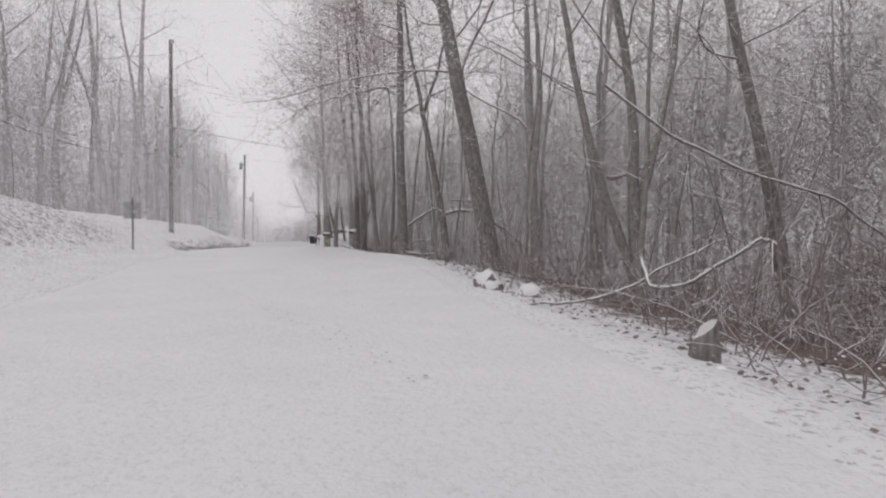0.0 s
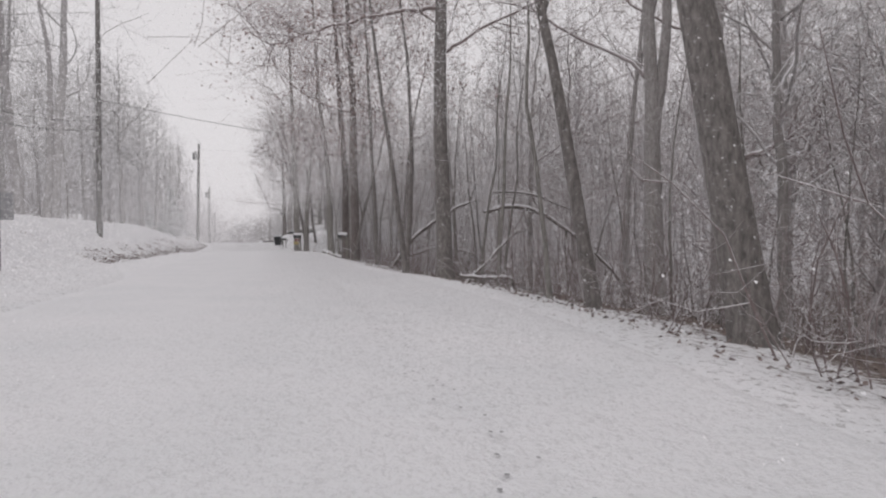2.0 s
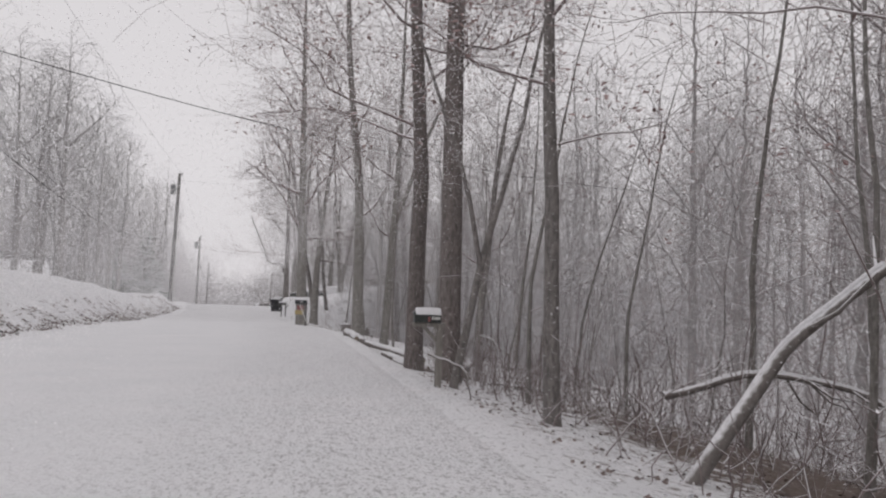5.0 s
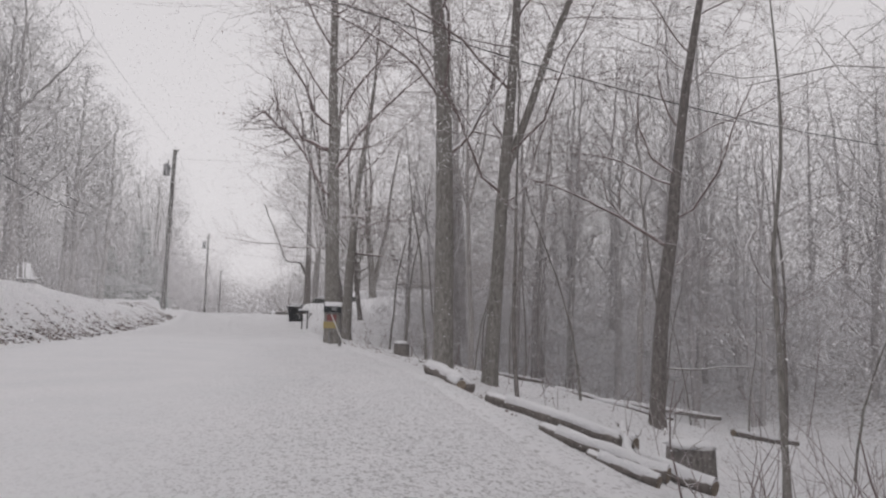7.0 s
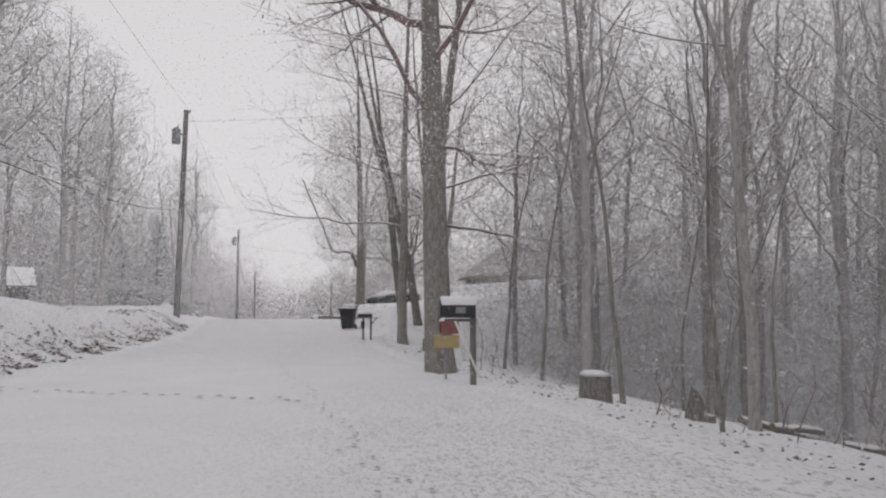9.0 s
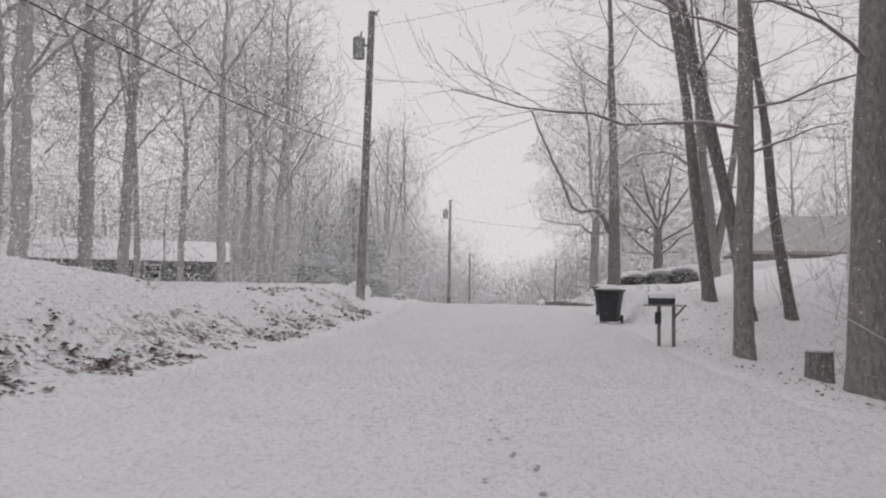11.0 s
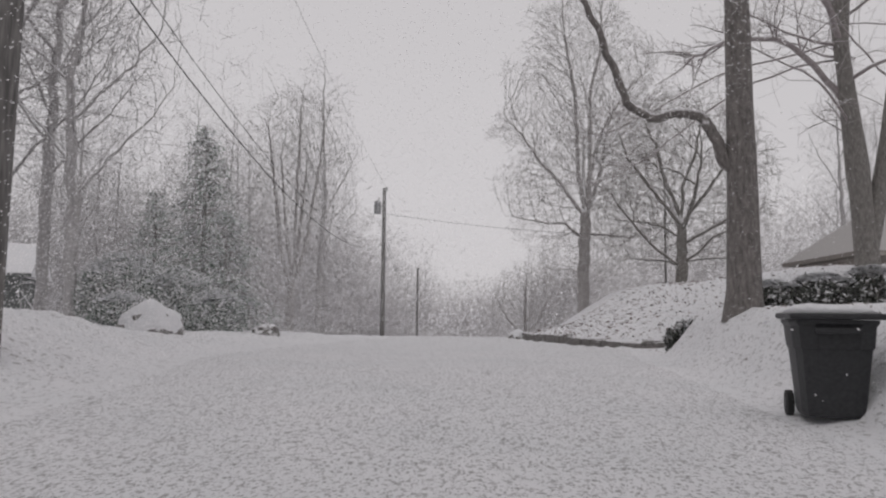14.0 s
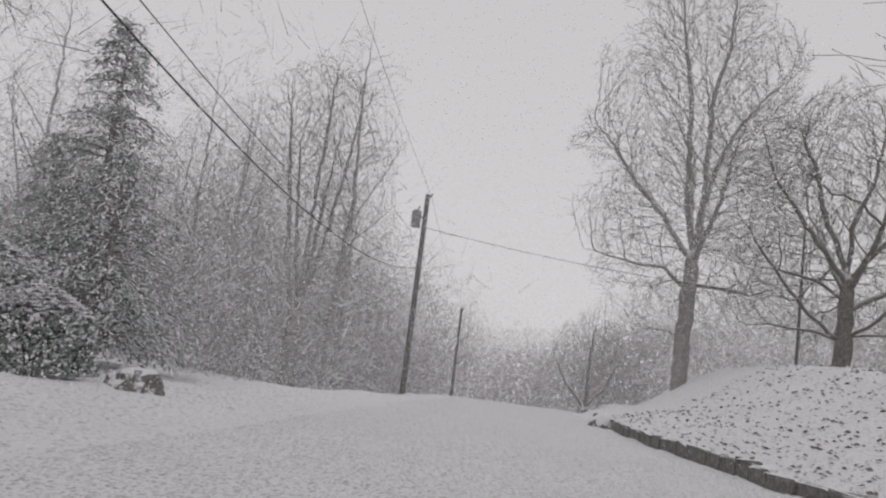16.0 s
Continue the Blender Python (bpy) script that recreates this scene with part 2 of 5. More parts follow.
class Tubes:
    """Gathers tapering tubes into one mesh."""

    def __init__(self):
        self.v, self.f = [], []

    def add(self, pts, radii, sides, knob=0.0, rng=None):
        base = len(self.v)
        side = Vector((1, 0, 0))
        for i, (p, r) in enumerate(zip(pts, radii)):
            d = (pts[min(i + 1, len(pts) - 1)] - pts[max(i - 1, 0)]).normalized()
            u = (side - d * side.dot(d))
            u = u.normalized() if u.length > 1e-3 else d.orthogonal().normalized()
            side, w = u, d.cross(u)
            for k in range(sides):
                a = 2 * math.pi * k / sides
                rr = r * (1 + (rng.uniform(-knob, knob) if knob else 0))
                self.v.append(p + (u * math.cos(a) + w * math.sin(a)) * rr)
        for i in range(len(pts) - 1):
            for k in range(sides):
                a, b = base + i * sides + k, base + i * sides + (k + 1) % sides
                self.f.append((a, b, b + sides, a + sides))
        if sides > 3:
            self.f.append(tuple(base + (len(pts) - 1) * sides + k for k in range(sides)))

    def mesh(self, name, mat):
        return mesh_object(name, self.v, self.f, mat, True)


def snow_cap(name, w, d, h, at, parent, rng=None):
    """A soft cushion of snow of width w and depth d."""
    bm = bmesh.new()
    nx, ny = 8, 5
    top = []
    for j in range(ny + 1):
        for i in range(nx + 1):
            s, t = i / nx * 2 - 1, j / ny * 2 - 1
            e = max(0.0, (1 - abs(s) ** 5) * (1 - abs(t) ** 5))
            wob = noise.noise(Vector((s * 2 + at[0], t * 2 + at[1], w)))
            top.append(bm.verts.new((at[0] + s * w / 2, at[1] + t * d / 2, at[2] + h * (e ** 0.6) * (1 + 0.25 * wob))))
    for j in range(ny):
        for i in range(nx):
            a = j * (nx + 1) + i
            f = bm.faces.new((top[a], top[a + 1], top[a + nx + 2], top[a + nx + 1]))
            f.smooth = True
    rim = [top[i] for i in range(nx + 1)] + [top[(j + 1) * (nx + 1) - 1] for j in range(1, ny + 1)]
    rim += [top[ny * (nx + 1) + i] for i in range(nx - 1, -1, -1)] + [top[j * (nx + 1)] for j in range(ny - 1, 0, -1)]
    bm.faces.new(list(reversed(rim)))
    return part(name, bm, M_CAP, parent, "soft white cap of fresh snow")


# ---- the land ----
def lerp_tab(v, tab):
    """Smooth interpolation in a short table of (place, value)."""
    if v <= tab[0][0]:
        return tab[0][1]
    for (a, p), (b, q) in zip(tab, tab[1:]):
        if v <= b:
            s = (v - a) / (b - a)
            return p + (q - p) * s * s * (3 - 2 * s)
    return tab[-1][1]


def ss(a, b, v):
    s = min(1.0, max(0.0, (v - a) / (b - a)))
    return s * s * (3 - 2 * s)


ROAD_Z = [(-60, -0.5), (0, -0.2), (10, 0.0), (24, 0.34), (43, 0.18), (60, 0.1), (70, 0.02), (84, -0.22), (92, -0.16), (101, 0.03), (110, 0.27), (115, 0.23), (122, 0.11), (134, -0.1), (146, -0.4), (180, -4.0), (300, -9.0), (900, -12.0)]
EDGE_L = [(-60, -1.5), (30, -1.6), (47, -4.0), (75, -4.1), (83, -4.6), (97, -4.4), (106, -5.1), (112, -6.0), (900, -6.0)]
EDGE_R = [(-60, 5.3), (30, 5.3), (40, 4.9), (65, 5.1), (78, 4.3), (93, 3.4), (110, 2.5), (118, 3.0), (119.6, 3.3), (121, 2.4), (122.8, 1.9), (125, 1.55), (128, 1.15), (132, 0.75), (140, 0.5), (900, 0.5)]


def ground_z(x, y):
    """Height of the land: the road, its left bank, the ravine and the raised lawn on the right."""
    z = lerp_tab(y, ROAD_Z)
    left, right = lerp_tab(y, EDGE_L), lerp_tab(y, EDGE_R)
    if x < left:
        u = left - x
        early, late = 1 - ss(32, 46, y), ss(108, 116, y)
        high = 1.95 - 1.1 * ss(82, 98, y)
        bank = high * ss(0, 5.2 - 1.8 * ss(56, 76, y) - 1.1 * ss(86, 97, y), u) + 0.05 * max(0, min(u, 11) - 3.4) * (1 - ss(82, 98, y))
        bank = bank * (1 - early) + early * (2.15 * ss(1.5, 7.0, u) + 0.04 * max(0, u - 8))
        bank = bank * (1 - late) + late * (0.28 * ss(0, 2.5, u) + 0.03 * max(0, u - 4.0) - 1.0 * ss(124, 146, y) * ss(0, 4, u))
        z += bank if u < 60 else bank + 0.05 * (u - 60)
        if u > 8:
            z = z * (1 - ss(8, 40, u) * ss(130, 200, y)) + ss(8, 40, u) * ss(130, 200, y) * 0.5
    elif x > right:
        v = x - right
        rise = ss(91, 100, y)
        steep = ss(50, 56, y) * (1 - ss(63, 68, y))
        down = -0.17 * min(v, 4) * (1 - steep) - steep * (0.55 * min(v, 1) + 0.27 * max(0, min(v, 4) - 1)) - 0.24 * max(0, min(v, 15) - 4) + 0.27 * max(0, min(v, 70) - 22)
        drive = ss(112.6, 114.8, y) * (1 - ss(120.0, 121.0, y))
        lawn = 0.93 * ss(-0.05, 0.85, v) + 0.02 * v + 0.19 * max(0, min(v, 10) - 3.5) + 0.05 * max(0, v - 10)
        knoll = 0.12 * ss(0, 0.25, v) + 0.25 * min(v, 2.5) + 0.46 * max(0, min(v, 6) - 2.5) + 0.06 * max(0, v - 6) + 0.5 * ss(128, 144, y) * ss(2.5, 6.0, v)
        far = ss(120.0, 121.0, y)
        up = (lawn * (1 - far) + knoll * far) * (1 - drive) + (0.03 * v + 0.04 * max(0, v - 2)) * drive
        z += down * (1 - rise) + up * rise
    return z


def lay(x, y):
    """Height of the snow surface with its small hummocks."""
    z = ground_z(x, y)
    left, right = lerp_tab(y, EDGE_L), lerp_tab(y, EDGE_R)
    off = max(left - x, x - right)
    rough = ss(-0.3, 1.5, off)
    if abs(x) < 60 and -20 < y < 200:
        z += rough * (0.07 * noise.noise(Vector((x * 0.9, y * 0.9, 3.1))) + 0.035 * noise.noise(Vector((x * 2.7, y * 2.7, 7.7))))
        z += 0.09 * ss(0.3, 1.0, left - x) * (1 - ss(4.0, 7.0, left - x)) * noise.noise(Vector((x * 1.9, y * 1.9, 2.2)))
        z += 0.05 * ss(0.2, 0.8, left - x) * (1 - ss(2.5, 4.5, left - x)) * noise.noise(Vector((x * 4.5, y * 4.5, 9.1)))
        z += 0.3 * ss(6, 20, off) * noise.noise(Vector((x * 0.13, y * 0.13, 1.3)))
    return z


def steps(*runs):
    out = []
    for a, b, d in runs:
        k = max(1, round((b - a) / d))
        out += [a + (b - a) * i / k for i in range(k)]
    return out + [runs[-1][1]]


def build_ground():
    xs = steps((-900, -200, 100), (-200, -60, 14), (-60, -16, 2.2), (-16, -8, 0.6), (-8, 10, 0.3), (10, 22, 0.8), (22, 70, 2.4), (70, 220, 15), (220, 900, 100))
    ys = steps((-500, -60, 60), (-60, -6, 3), (-6, 130, 0.4), (130, 200, 1.6), (200, 300, 8), (300, 1500, 100))
    verts, litter = [], []
    for y in ys:
        left, right = lerp_tab(y, EDGE_L), lerp_tab(y, EDGE_R)
        for x in xs:
            inside = ss(0.25, 0.7, min(x - left, right - x))
            verts.append((x, y, lay(x, y) - 0.06 * inside))
            woods = ss(0.3, 3.0, x - right) * (1 - ss(42, 60, y)) * 0.9 + ss(1.0, 4.0, x - right) * ss(42, 60, y) * (1 - ss(88, 96, y)) * 0.14 + 0.25 * ss(14, 24, x - right) * ss(42, 60, y)
            u = left - x
            bank = (0.30 + 0.40 * noise.noise(Vector((x * 0.8, y * 0.45, 4.2)))) * ss(0.1, 0.6, u) * (1 - ss(0.8, 1.8 + 0.9 * ss(84, 96, y), u)) * (1 - ss(104, 110, y)) * ss(36, 50, y)
            bank += 0.42 * ss(2.0, 3.5, u) * (1 - ss(6, 9, u)) * (1 - ss(36, 48, y))
            edge = 0.30 * ss(-0.2, 0.4, x - right) * (1 - ss(0.8, 2.0, x - right)) * (1 - ss(60, 90, y))
            litter.append(min(1.0, max(woods, bank, edge)))
    nx = len(xs)
    faces = [(j * nx + i, j * nx + i + 1, (j + 1) * nx + i + 1, (j + 1) * nx + i) for j in range(len(ys) - 1) for i in range(nx - 1)]
    me = mesh_object("ground", verts, faces, M_GROUND, True)
    me.attributes.new("litter", "FLOAT", "POINT").data.foreach_set("value", litter)
    tagged(new("ground", me), "snow-covered banks and woodland floor with leaf litter", "ground", kind="structure")


def build_road():
    ys = steps((-60, -6, 2), (-6, 125, 0.35), (125, 300, 3))
    k = 44
    verts = []
    for y in ys:
        left, right = lerp_tab(y, EDGE_L), lerp_tab(y, EDGE_R)
        for i in range(k + 1):
            s = i / k
            x = left + 0.1 + (right - left - 0.2) * s
            edge = min(s, 1 - s) * (right - left)
            z = lerp_tab(y, ROAD_Z) + 0.02 * ss(0.0, 0.5, edge) - 0.09 * (1 - ss(0.0, 0.45, edge))
            z += 0.012 * noise.noise(Vector((x * 1.6, y * 1.6, 0.3))) + 0.008 * noise.noise(Vector((x * 4, y * 3, 5)))
            for rut in (0.32, 0.5, 0.68, 0.84):
                z -= 0.012 * math.exp(-(((s - rut) * (right - left)) / 0.14) ** 2)
            verts.append((x, y, z))
    nx = k + 1
    faces = [(j * nx + i, j * nx + i + 1, (j + 1) * nx + i + 1, (j + 1) * nx + i) for j in range(len(ys) - 1) for i in range(k)]
    me = mesh_object("road", verts, faces, M_ROAD, True)
    # Specks thicken where windscreen drops would darken the road.
    me.attributes.new("speckled", "FLOAT", "POINT").data.foreach_set("value", [0.12 + 0.6 * ss(78, 90, v[1]) + 0.45 * ss(0.8, 3.2, v[0]) * (1 - ss(72, 82, v[1])) * ss(14, 30, v[1]) for v in verts])
    tagged(new("road", me), "snow-covered country road with faint wheel ruts", "road", kind="structure")


build_ground()
build_road()


# ---- trees ----
def turned(d, angle, rng, around=None):
    side = d.orthogonal().normalized()
    side.rotate(Matrix.Rotation(around if around is not None else rng.uniform(0, 2 * math.pi), 3, d))
    return (d * math.cos(angle) + side * math.sin(angle)).normalized()


SEGS, SIDES = (14, 8, 4, 2), (11, 5, 3, 3)
WANDER, RISE = (0.028, 0.20, 0.25, 0.30), (0.02, 0.035, 0.02, 0.0)


def grow(trunk, crown, tips, rng, level, p, d, length, radius, kids, first, end=0.2, spread=1.0, reach=1.0, stem=False, crook=1.0):
    n = SEGS[level]
    pts, radii, dirs = [p.copy()], [radius], [d.copy()]
    for i in range(n):
        w = WANDER[level] * (crook if level == 0 else 1.0)
        d = (d + Vector((rng.gauss(0, w), rng.gauss(0, w), rng.gauss(0, w * 0.6) + RISE[level]))).normalized()
        p = p + d * (length / n)
        s = (i + 1) / n
        pts.append(p.copy())
        radii.append(max(0.004, radius * (1 - (1 - end) * s ** 0.9)))
        dirs.append(d.copy())
    if level == 0 and not stem:
        radii[0] *= 1.2
        radii[1] *= 1.04
        pts[1] = pts[0].lerp(pts[1], 0.45)
    (trunk if level == 0 else crown).add(pts, radii, SIDES[level], 0.06 if level == 0 else 0.0, rng)
    if level == 3:
        tips.append((pts[-1], dirs[-1]))
        return pts, radii
    for k in range(kids[level]):
        s = first[level] + (0.98 - first[level]) * ((k + rng.random()) / kids[level])
        i = min(n - 1, int(s * n))
        f = s * n - i
        q, dd, rr = pts[i].lerp(pts[i + 1], f), dirs[i], radii[i] + (radii[i + 1] - radii[i]) * f
        ang = radians(rng.uniform(40, 82)) * spread if level == 0 else radians(rng.uniform(30, 68))
        cd = turned(dd, ang, rng, k * 2.4 + rng.uniform(-0.6, 0.6))
        if level > 0 and cd.z < -0.25:
            cd.z *= 0.3
            cd.normalize()
        if level == 0:
            ln, cr = length * (0.40 - 0.25 * s) * rng.uniform(0.5, 1.25) * reach, rr * rng.uniform(0.16, 0.36)
        else:
            ln, cr = length * (0.62 - 0.28 * s) * rng.uniform(0.6, 1.25), rr * rng.uniform(0.38, 0.58)
        grow(trunk, crown, tips, rng, level + 1, q, cd, ln, cr, kids, first, 0.25)
    return pts, radii


def leaf_cloud(name, tips, rng, share, count, size, mat, reach=0.25):
    v, f = [], []
    for p, d in tips:
        if rng.random() > share:
            continue
        for _ in range(count):
            c = p + Vector((rng.gauss(0, reach), rng.gauss(0, reach), rng.gauss(0, reach) - 0.05))
            a = Vector((rng.gauss(0, 1), rng.gauss(0, 1), rng.gauss(0, 0.6))).normalized()
            b = a.orthogonal().normalized()
            s = size * rng.uniform(0.6, 1.3)
            i = len(v)
            v += [c - a * s, c + b * s * 0.45 + a.cross(b) * s * 0.15, c + a * s, c - b * s * 0.45 + a.cross(b) * s * 0.15]
            f.append((i, i + 1, i + 2, i + 3))
    return mesh_object(name, v, f, mat) if v else None


def make_tree(seed, height, radius, at, lean=(0, 0), kids=(11, 6, 5), first=(0.32, 0.2, 0.15), forks=(), leaves=0.0, bark=None, twig=None,
              label="bare grey-brown woodland tree dusted with snow", group="roadside trees", spread=1.0, limb=None, sink=0.15, reach=1.0, crook=1.0, limb_twigs=2):
    """A bare broadleaf tree. forks: (share of the height, sideways x, sideways y) for each further stem."""
    rng = random.Random(seed)
    trunk, crown, tips = Tubes(), Tubes(), []
    d = Vector((lean[0], lean[1], 1)).normalized()
    bare = height if not forks else height * 0.95
    stem_pts, stem_r = grow(trunk, crown, tips, rng, 0, Vector((0, 0, -sink)), d, bare, radius, kids, first, 0.10, spread, reach, False, crook)
    for share, dx, dy in forks:
        i = min(len(stem_pts) - 2, max(1, round(share * (len(stem_pts) - 1))))
        q = stem_pts[i]
        grow(trunk, crown, tips, rng, 0, q, (d + Vector((dx, dy, 0))).normalized(), height * (0.95 - share), min(radius * (0.80 - 0.72 * share), stem_r[i] * 0.85),
             (max(3, kids[0] - 3), *kids[1:]), (0.25, *first[1:]), 0.12, spread, reach * 1.15, True, max(1.6, crook))
    for pts, r in limb or ():
        for _ in range(2):
            pts = [pts[0]] + [tuple(a[i] * w + b[i] * (1 - w) for i in range(3)) for a, b in zip(pts, pts[1:]) for w in (0.75, 0.25)] + [pts[-1]]
        pts = [(p[0] + rng.gauss(0, 0.025), p[1], p[2] + rng.gauss(0, 0.025)) for p in pts]
        crown.add([Vector(p) for p in pts], [r * (1 - 0.7 * i / (len(pts) - 1)) for i in range(len(pts))], 8)
        for p, p2 in zip(pts[len(pts) // 3:], pts[len(pts) // 3 + 1:]):
            for _ in range(limb_twigs):
                q = Vector(p).lerp(Vector(p2), rng.random())
                grow(trunk, crown, tips, rng, 2, q, turned((Vector(p2) - Vector(p)).normalized(), radians(50), rng), 1.5 * rng.uniform(0.6, 1.3), r * 0.3, kids, first, 0.25)
    e = thing("tree", label, "tree", pose(at[0], at[1], lay(at[0], at[1])), group)
    part("trunk", trunk.mesh("trunk", bark or M_BARK), None, e)
    part("crown", crown.mesh("crown", twig or M_TWIG), None, e)
    if leaves:
        me = leaf_cloud("foliage", tips, rng, leaves, 7, 0.052, M_LEAF, 0.2)
        if me:
            part("foliage", me, None, e, "withered brown leaves still hanging on")
    return e


def colonise(rng, roots, profile, count, step=0.28, catch=2.2, kill=0.34, flat=0.9):
    """Lets branches grow from the root lines into the space of a crown; profile: (height, half width)."""
    z0, z1 = profile[0][0], profile[-1][0]
    widest = max(w for _, w in profile)
    aims = []
    while len(aims) < count:
        x, y, z = rng.uniform(-widest, widest), rng.uniform(-widest, widest), rng.uniform(z0, z1)
        w = lerp_tab(z, profile) * (0.86 + 0.42 * noise.noise(Vector((x * 0.45 + count, y * 0.45, z * 0.45))))
        e = math.hypot(x, y / flat) / max(w, 0.01)
        if e < 1 and rng.random() < 0.25 + 0.75 * e:
            aims.append((x, y, z))
    aims, heart = np.array(aims), np.array((0, 0, z0 + 0.18 * (z1 - z0)))
    nodes, mother = [], []
    for line, start in roots:
        for i, p in enumerate(line):
            nodes.append(np.array(p, float))
            mother.append(len(nodes) - 2 if i else start(nodes, p))
    near, dist = np.zeros(len(aims), int), np.full(len(aims), 1e9)
    fresh = range(len(nodes))
    for _ in range(110):
        for i in fresh:
            d = np.linalg.norm(aims - nodes[i], axis=1)
            m = d < dist
            near[m], dist[m] = i, d[m]
        live = dist > kill
        aims, near, dist = aims[live], near[live], dist[live]
        if not len(aims):
            break
        pull = dist < catch
        fresh = []
        for i in np.unique(near[pull]):
            w = aims[pull & (near == i)] - nodes[i]
            out = nodes[i] - heart
            d = (w / np.linalg.norm(w, axis=1)[:, None]).mean(axis=0) + 0.6 * out / max(0.5, np.linalg.norm(out)) + np.array([rng.gauss(0, 0.14), rng.gauss(0, 0.14), 0.10 + rng.gauss(0, 0.10)])
            nodes.append(nodes[i] + d / max(1e-6, np.linalg.norm(d)) * step)
            mother.append(int(i))
            fresh.append(len(nodes) - 1)
        if not fresh:
            break
    return nodes, mother


def crown_tree(seed, at, radius, stem, limbs, profile, count, bark, twig, label, group="roadside trees", tip=0.008, sprays=3):
    """A full-grown bare tree: a stem and main limbs, from which branches fill the crown and end in fine sprays."""
    rng = random.Random(seed)

    def fine(line):
        out = [Vector(line[0])]
        for a, b in zip(line, line[1:]):
            a, b = Vector(a), Vector(b)
            k = max(1, round((b - a).length / 0.4))
            out += [a.lerp(b, (i + 1) / k) + Vector((rng.gauss(0, 0.03), rng.gauss(0, 0.03), rng.gauss(0, 0.03))) for i in range(k)]
        return [tuple(p) for p in out]

    def nearest(nodes, p):
        return min(range(len(nodes) - 1), key=lambda i: np.linalg.norm(nodes[i] - np.array(p)))

    roots = [(fine(stem), lambda nodes, p: -1)] + [(fine(line), nearest) for line in limbs]
    nodes, mother = colonise(rng, roots, profile, count)
    n = len(nodes)
    flow, kids = [0] * n, [[] for _ in range(n)]
    for i in range(n - 1, -1, -1):
        flow[i] += 0 if kids[i] else 1
        if mother[i] >= 0:
            flow[mother[i]] += flow[i]
            kids[mother[i]].append(i)
    power = math.log(radius / tip) / math.log(flow[0])
    thick = [tip * f ** power for f in flow]
    trunk, crown = Tubes(), Tubes()
    begin = [(0, None)]
    while begin:
        i, start = begin.pop()
        line = ([start] if start is not None else []) + [i]
        while kids[i]:
            order = sorted(kids[i], key=lambda k: -flow[k])
            begin += [(k, i) for k in order[1:]]
            i = order[0]
            line.append(i)
        pts = [Vector(nodes[k]) for k in line]
        radii = [thick[k] for k in line]
        if start is not None:
            radii[0] = radii[1]
        if len(pts) > 1:
            big = radii[0] > 0.09
            (trunk if big else crown).add(pts, radii, 10 if big else 5 if radii[0] > 0.03 else 3, 0.05 if big else 0.0, rng)
    for i in range(n):
        if thick[i] < tip * 2.2 and mother[i] >= 0:
            d = Vector(nodes[i]) - Vector(nodes[mother[i]])
            if d.length < 1e-4:
                continue
            for _ in range(sprays if not kids[i] else 1):
                p, q = Vector(nodes[i]), turned(d.normalized(), radians(rng.uniform(8, 38)), rng)
                crown.add([p, p + q * rng.uniform(0.25, 0.6)], [tip, tip * 0.5], 3)
    e = thing("tree", label, "tree", pose(at[0], at[1], lay(at[0], at[1])), group)
    part("trunk", trunk.mesh("trunk", bark), None, e)
    part("crown", crown.mesh("crown", twig), None, e)
    return e


def bank_tree(seed, at, radius, height, slim=1.0, low=0.26, count=1600, bark=None, twig=None, label="bare yard tree on the snowy bank", group="trees on the bank", tip=0.007):
    """A tall tree whose limbs rise steeply into an open crown."""
    rng = random.Random(seed + 1000)
    bend = [rng.uniform(-0.4, 0.4) / slim for _ in range(4)]
    stem = [(0, 0, -0.3), (bend[0] * 0.4, 0, height * 0.25), (bend[0], bend[1], height * 0.5), (bend[2], bend[3], height * 0.75), (bend[2] * 1.6, bend[3], height * 0.98)]
    wide = height * rng.uniform(0.19, 0.24) * slim
    limbs = []
    for k in range(7):
        a, z, r = k * 2.4 + rng.uniform(-0.5, 0.5), height * (low + 0.055 * k), wide * rng.uniform(0.75, 1.0)
        c, s, up = math.cos(a), math.sin(a), height * rng.uniform(0.12, 0.26)
        limbs.append([(bend[0] * 0.5, 0, z), (c * r * 0.35, s * r * 0.35, z + up * 0.35), (c * r * 0.7, s * r * 0.7, z + up * 0.65), (c * r, s * r, z + up)])
    profile = [(height * (low - 0.01), wide * 0.4), (height * 0.4, wide * 0.85), (height * 0.6, wide), (height * 0.8, wide * 0.8), (height, wide * 0.2)]
    return crown_tree(seed, at, radius, stem, limbs, profile, count, bark or M_BARK_HAZE, twig or M_BARK_HAZE, label, group, tip, 2)


# named trees along the road: seed, height, radius, place, lean, and what sets each apart
# Those farther from the road carry paler bark, haze put into the colour.
make_tree(11, 17, 0.26, (7.2, 21.6), (-0.16, 0.0), kids=(21, 13, 9), first=(0.26, 0.2, 0.15), label="stout leaning bare tree at the snowy road edge")
make_tree(12, 18, 0.33, (15.2, 35.7), (0.09, 0.0), first=(0.45, 0.2, 0.15), limb=[([(0.4, 0, 5.4), (1.2, 0, 5.5), (2.4, 0.1, 6.0), (3.6, 0.2, 6.9)], 0.13)], bark=M_BARK_PALE_HAZE,
          label="pale bare tree with a snow-lined side limb")
make_tree(13, 11, 0.12, (6.5, 24.5), (-0.12, 0.0), kids=(8, 6, 5), forks=((0.45, 0.42, 0.1),), label="slim forked bare tree beside the road")
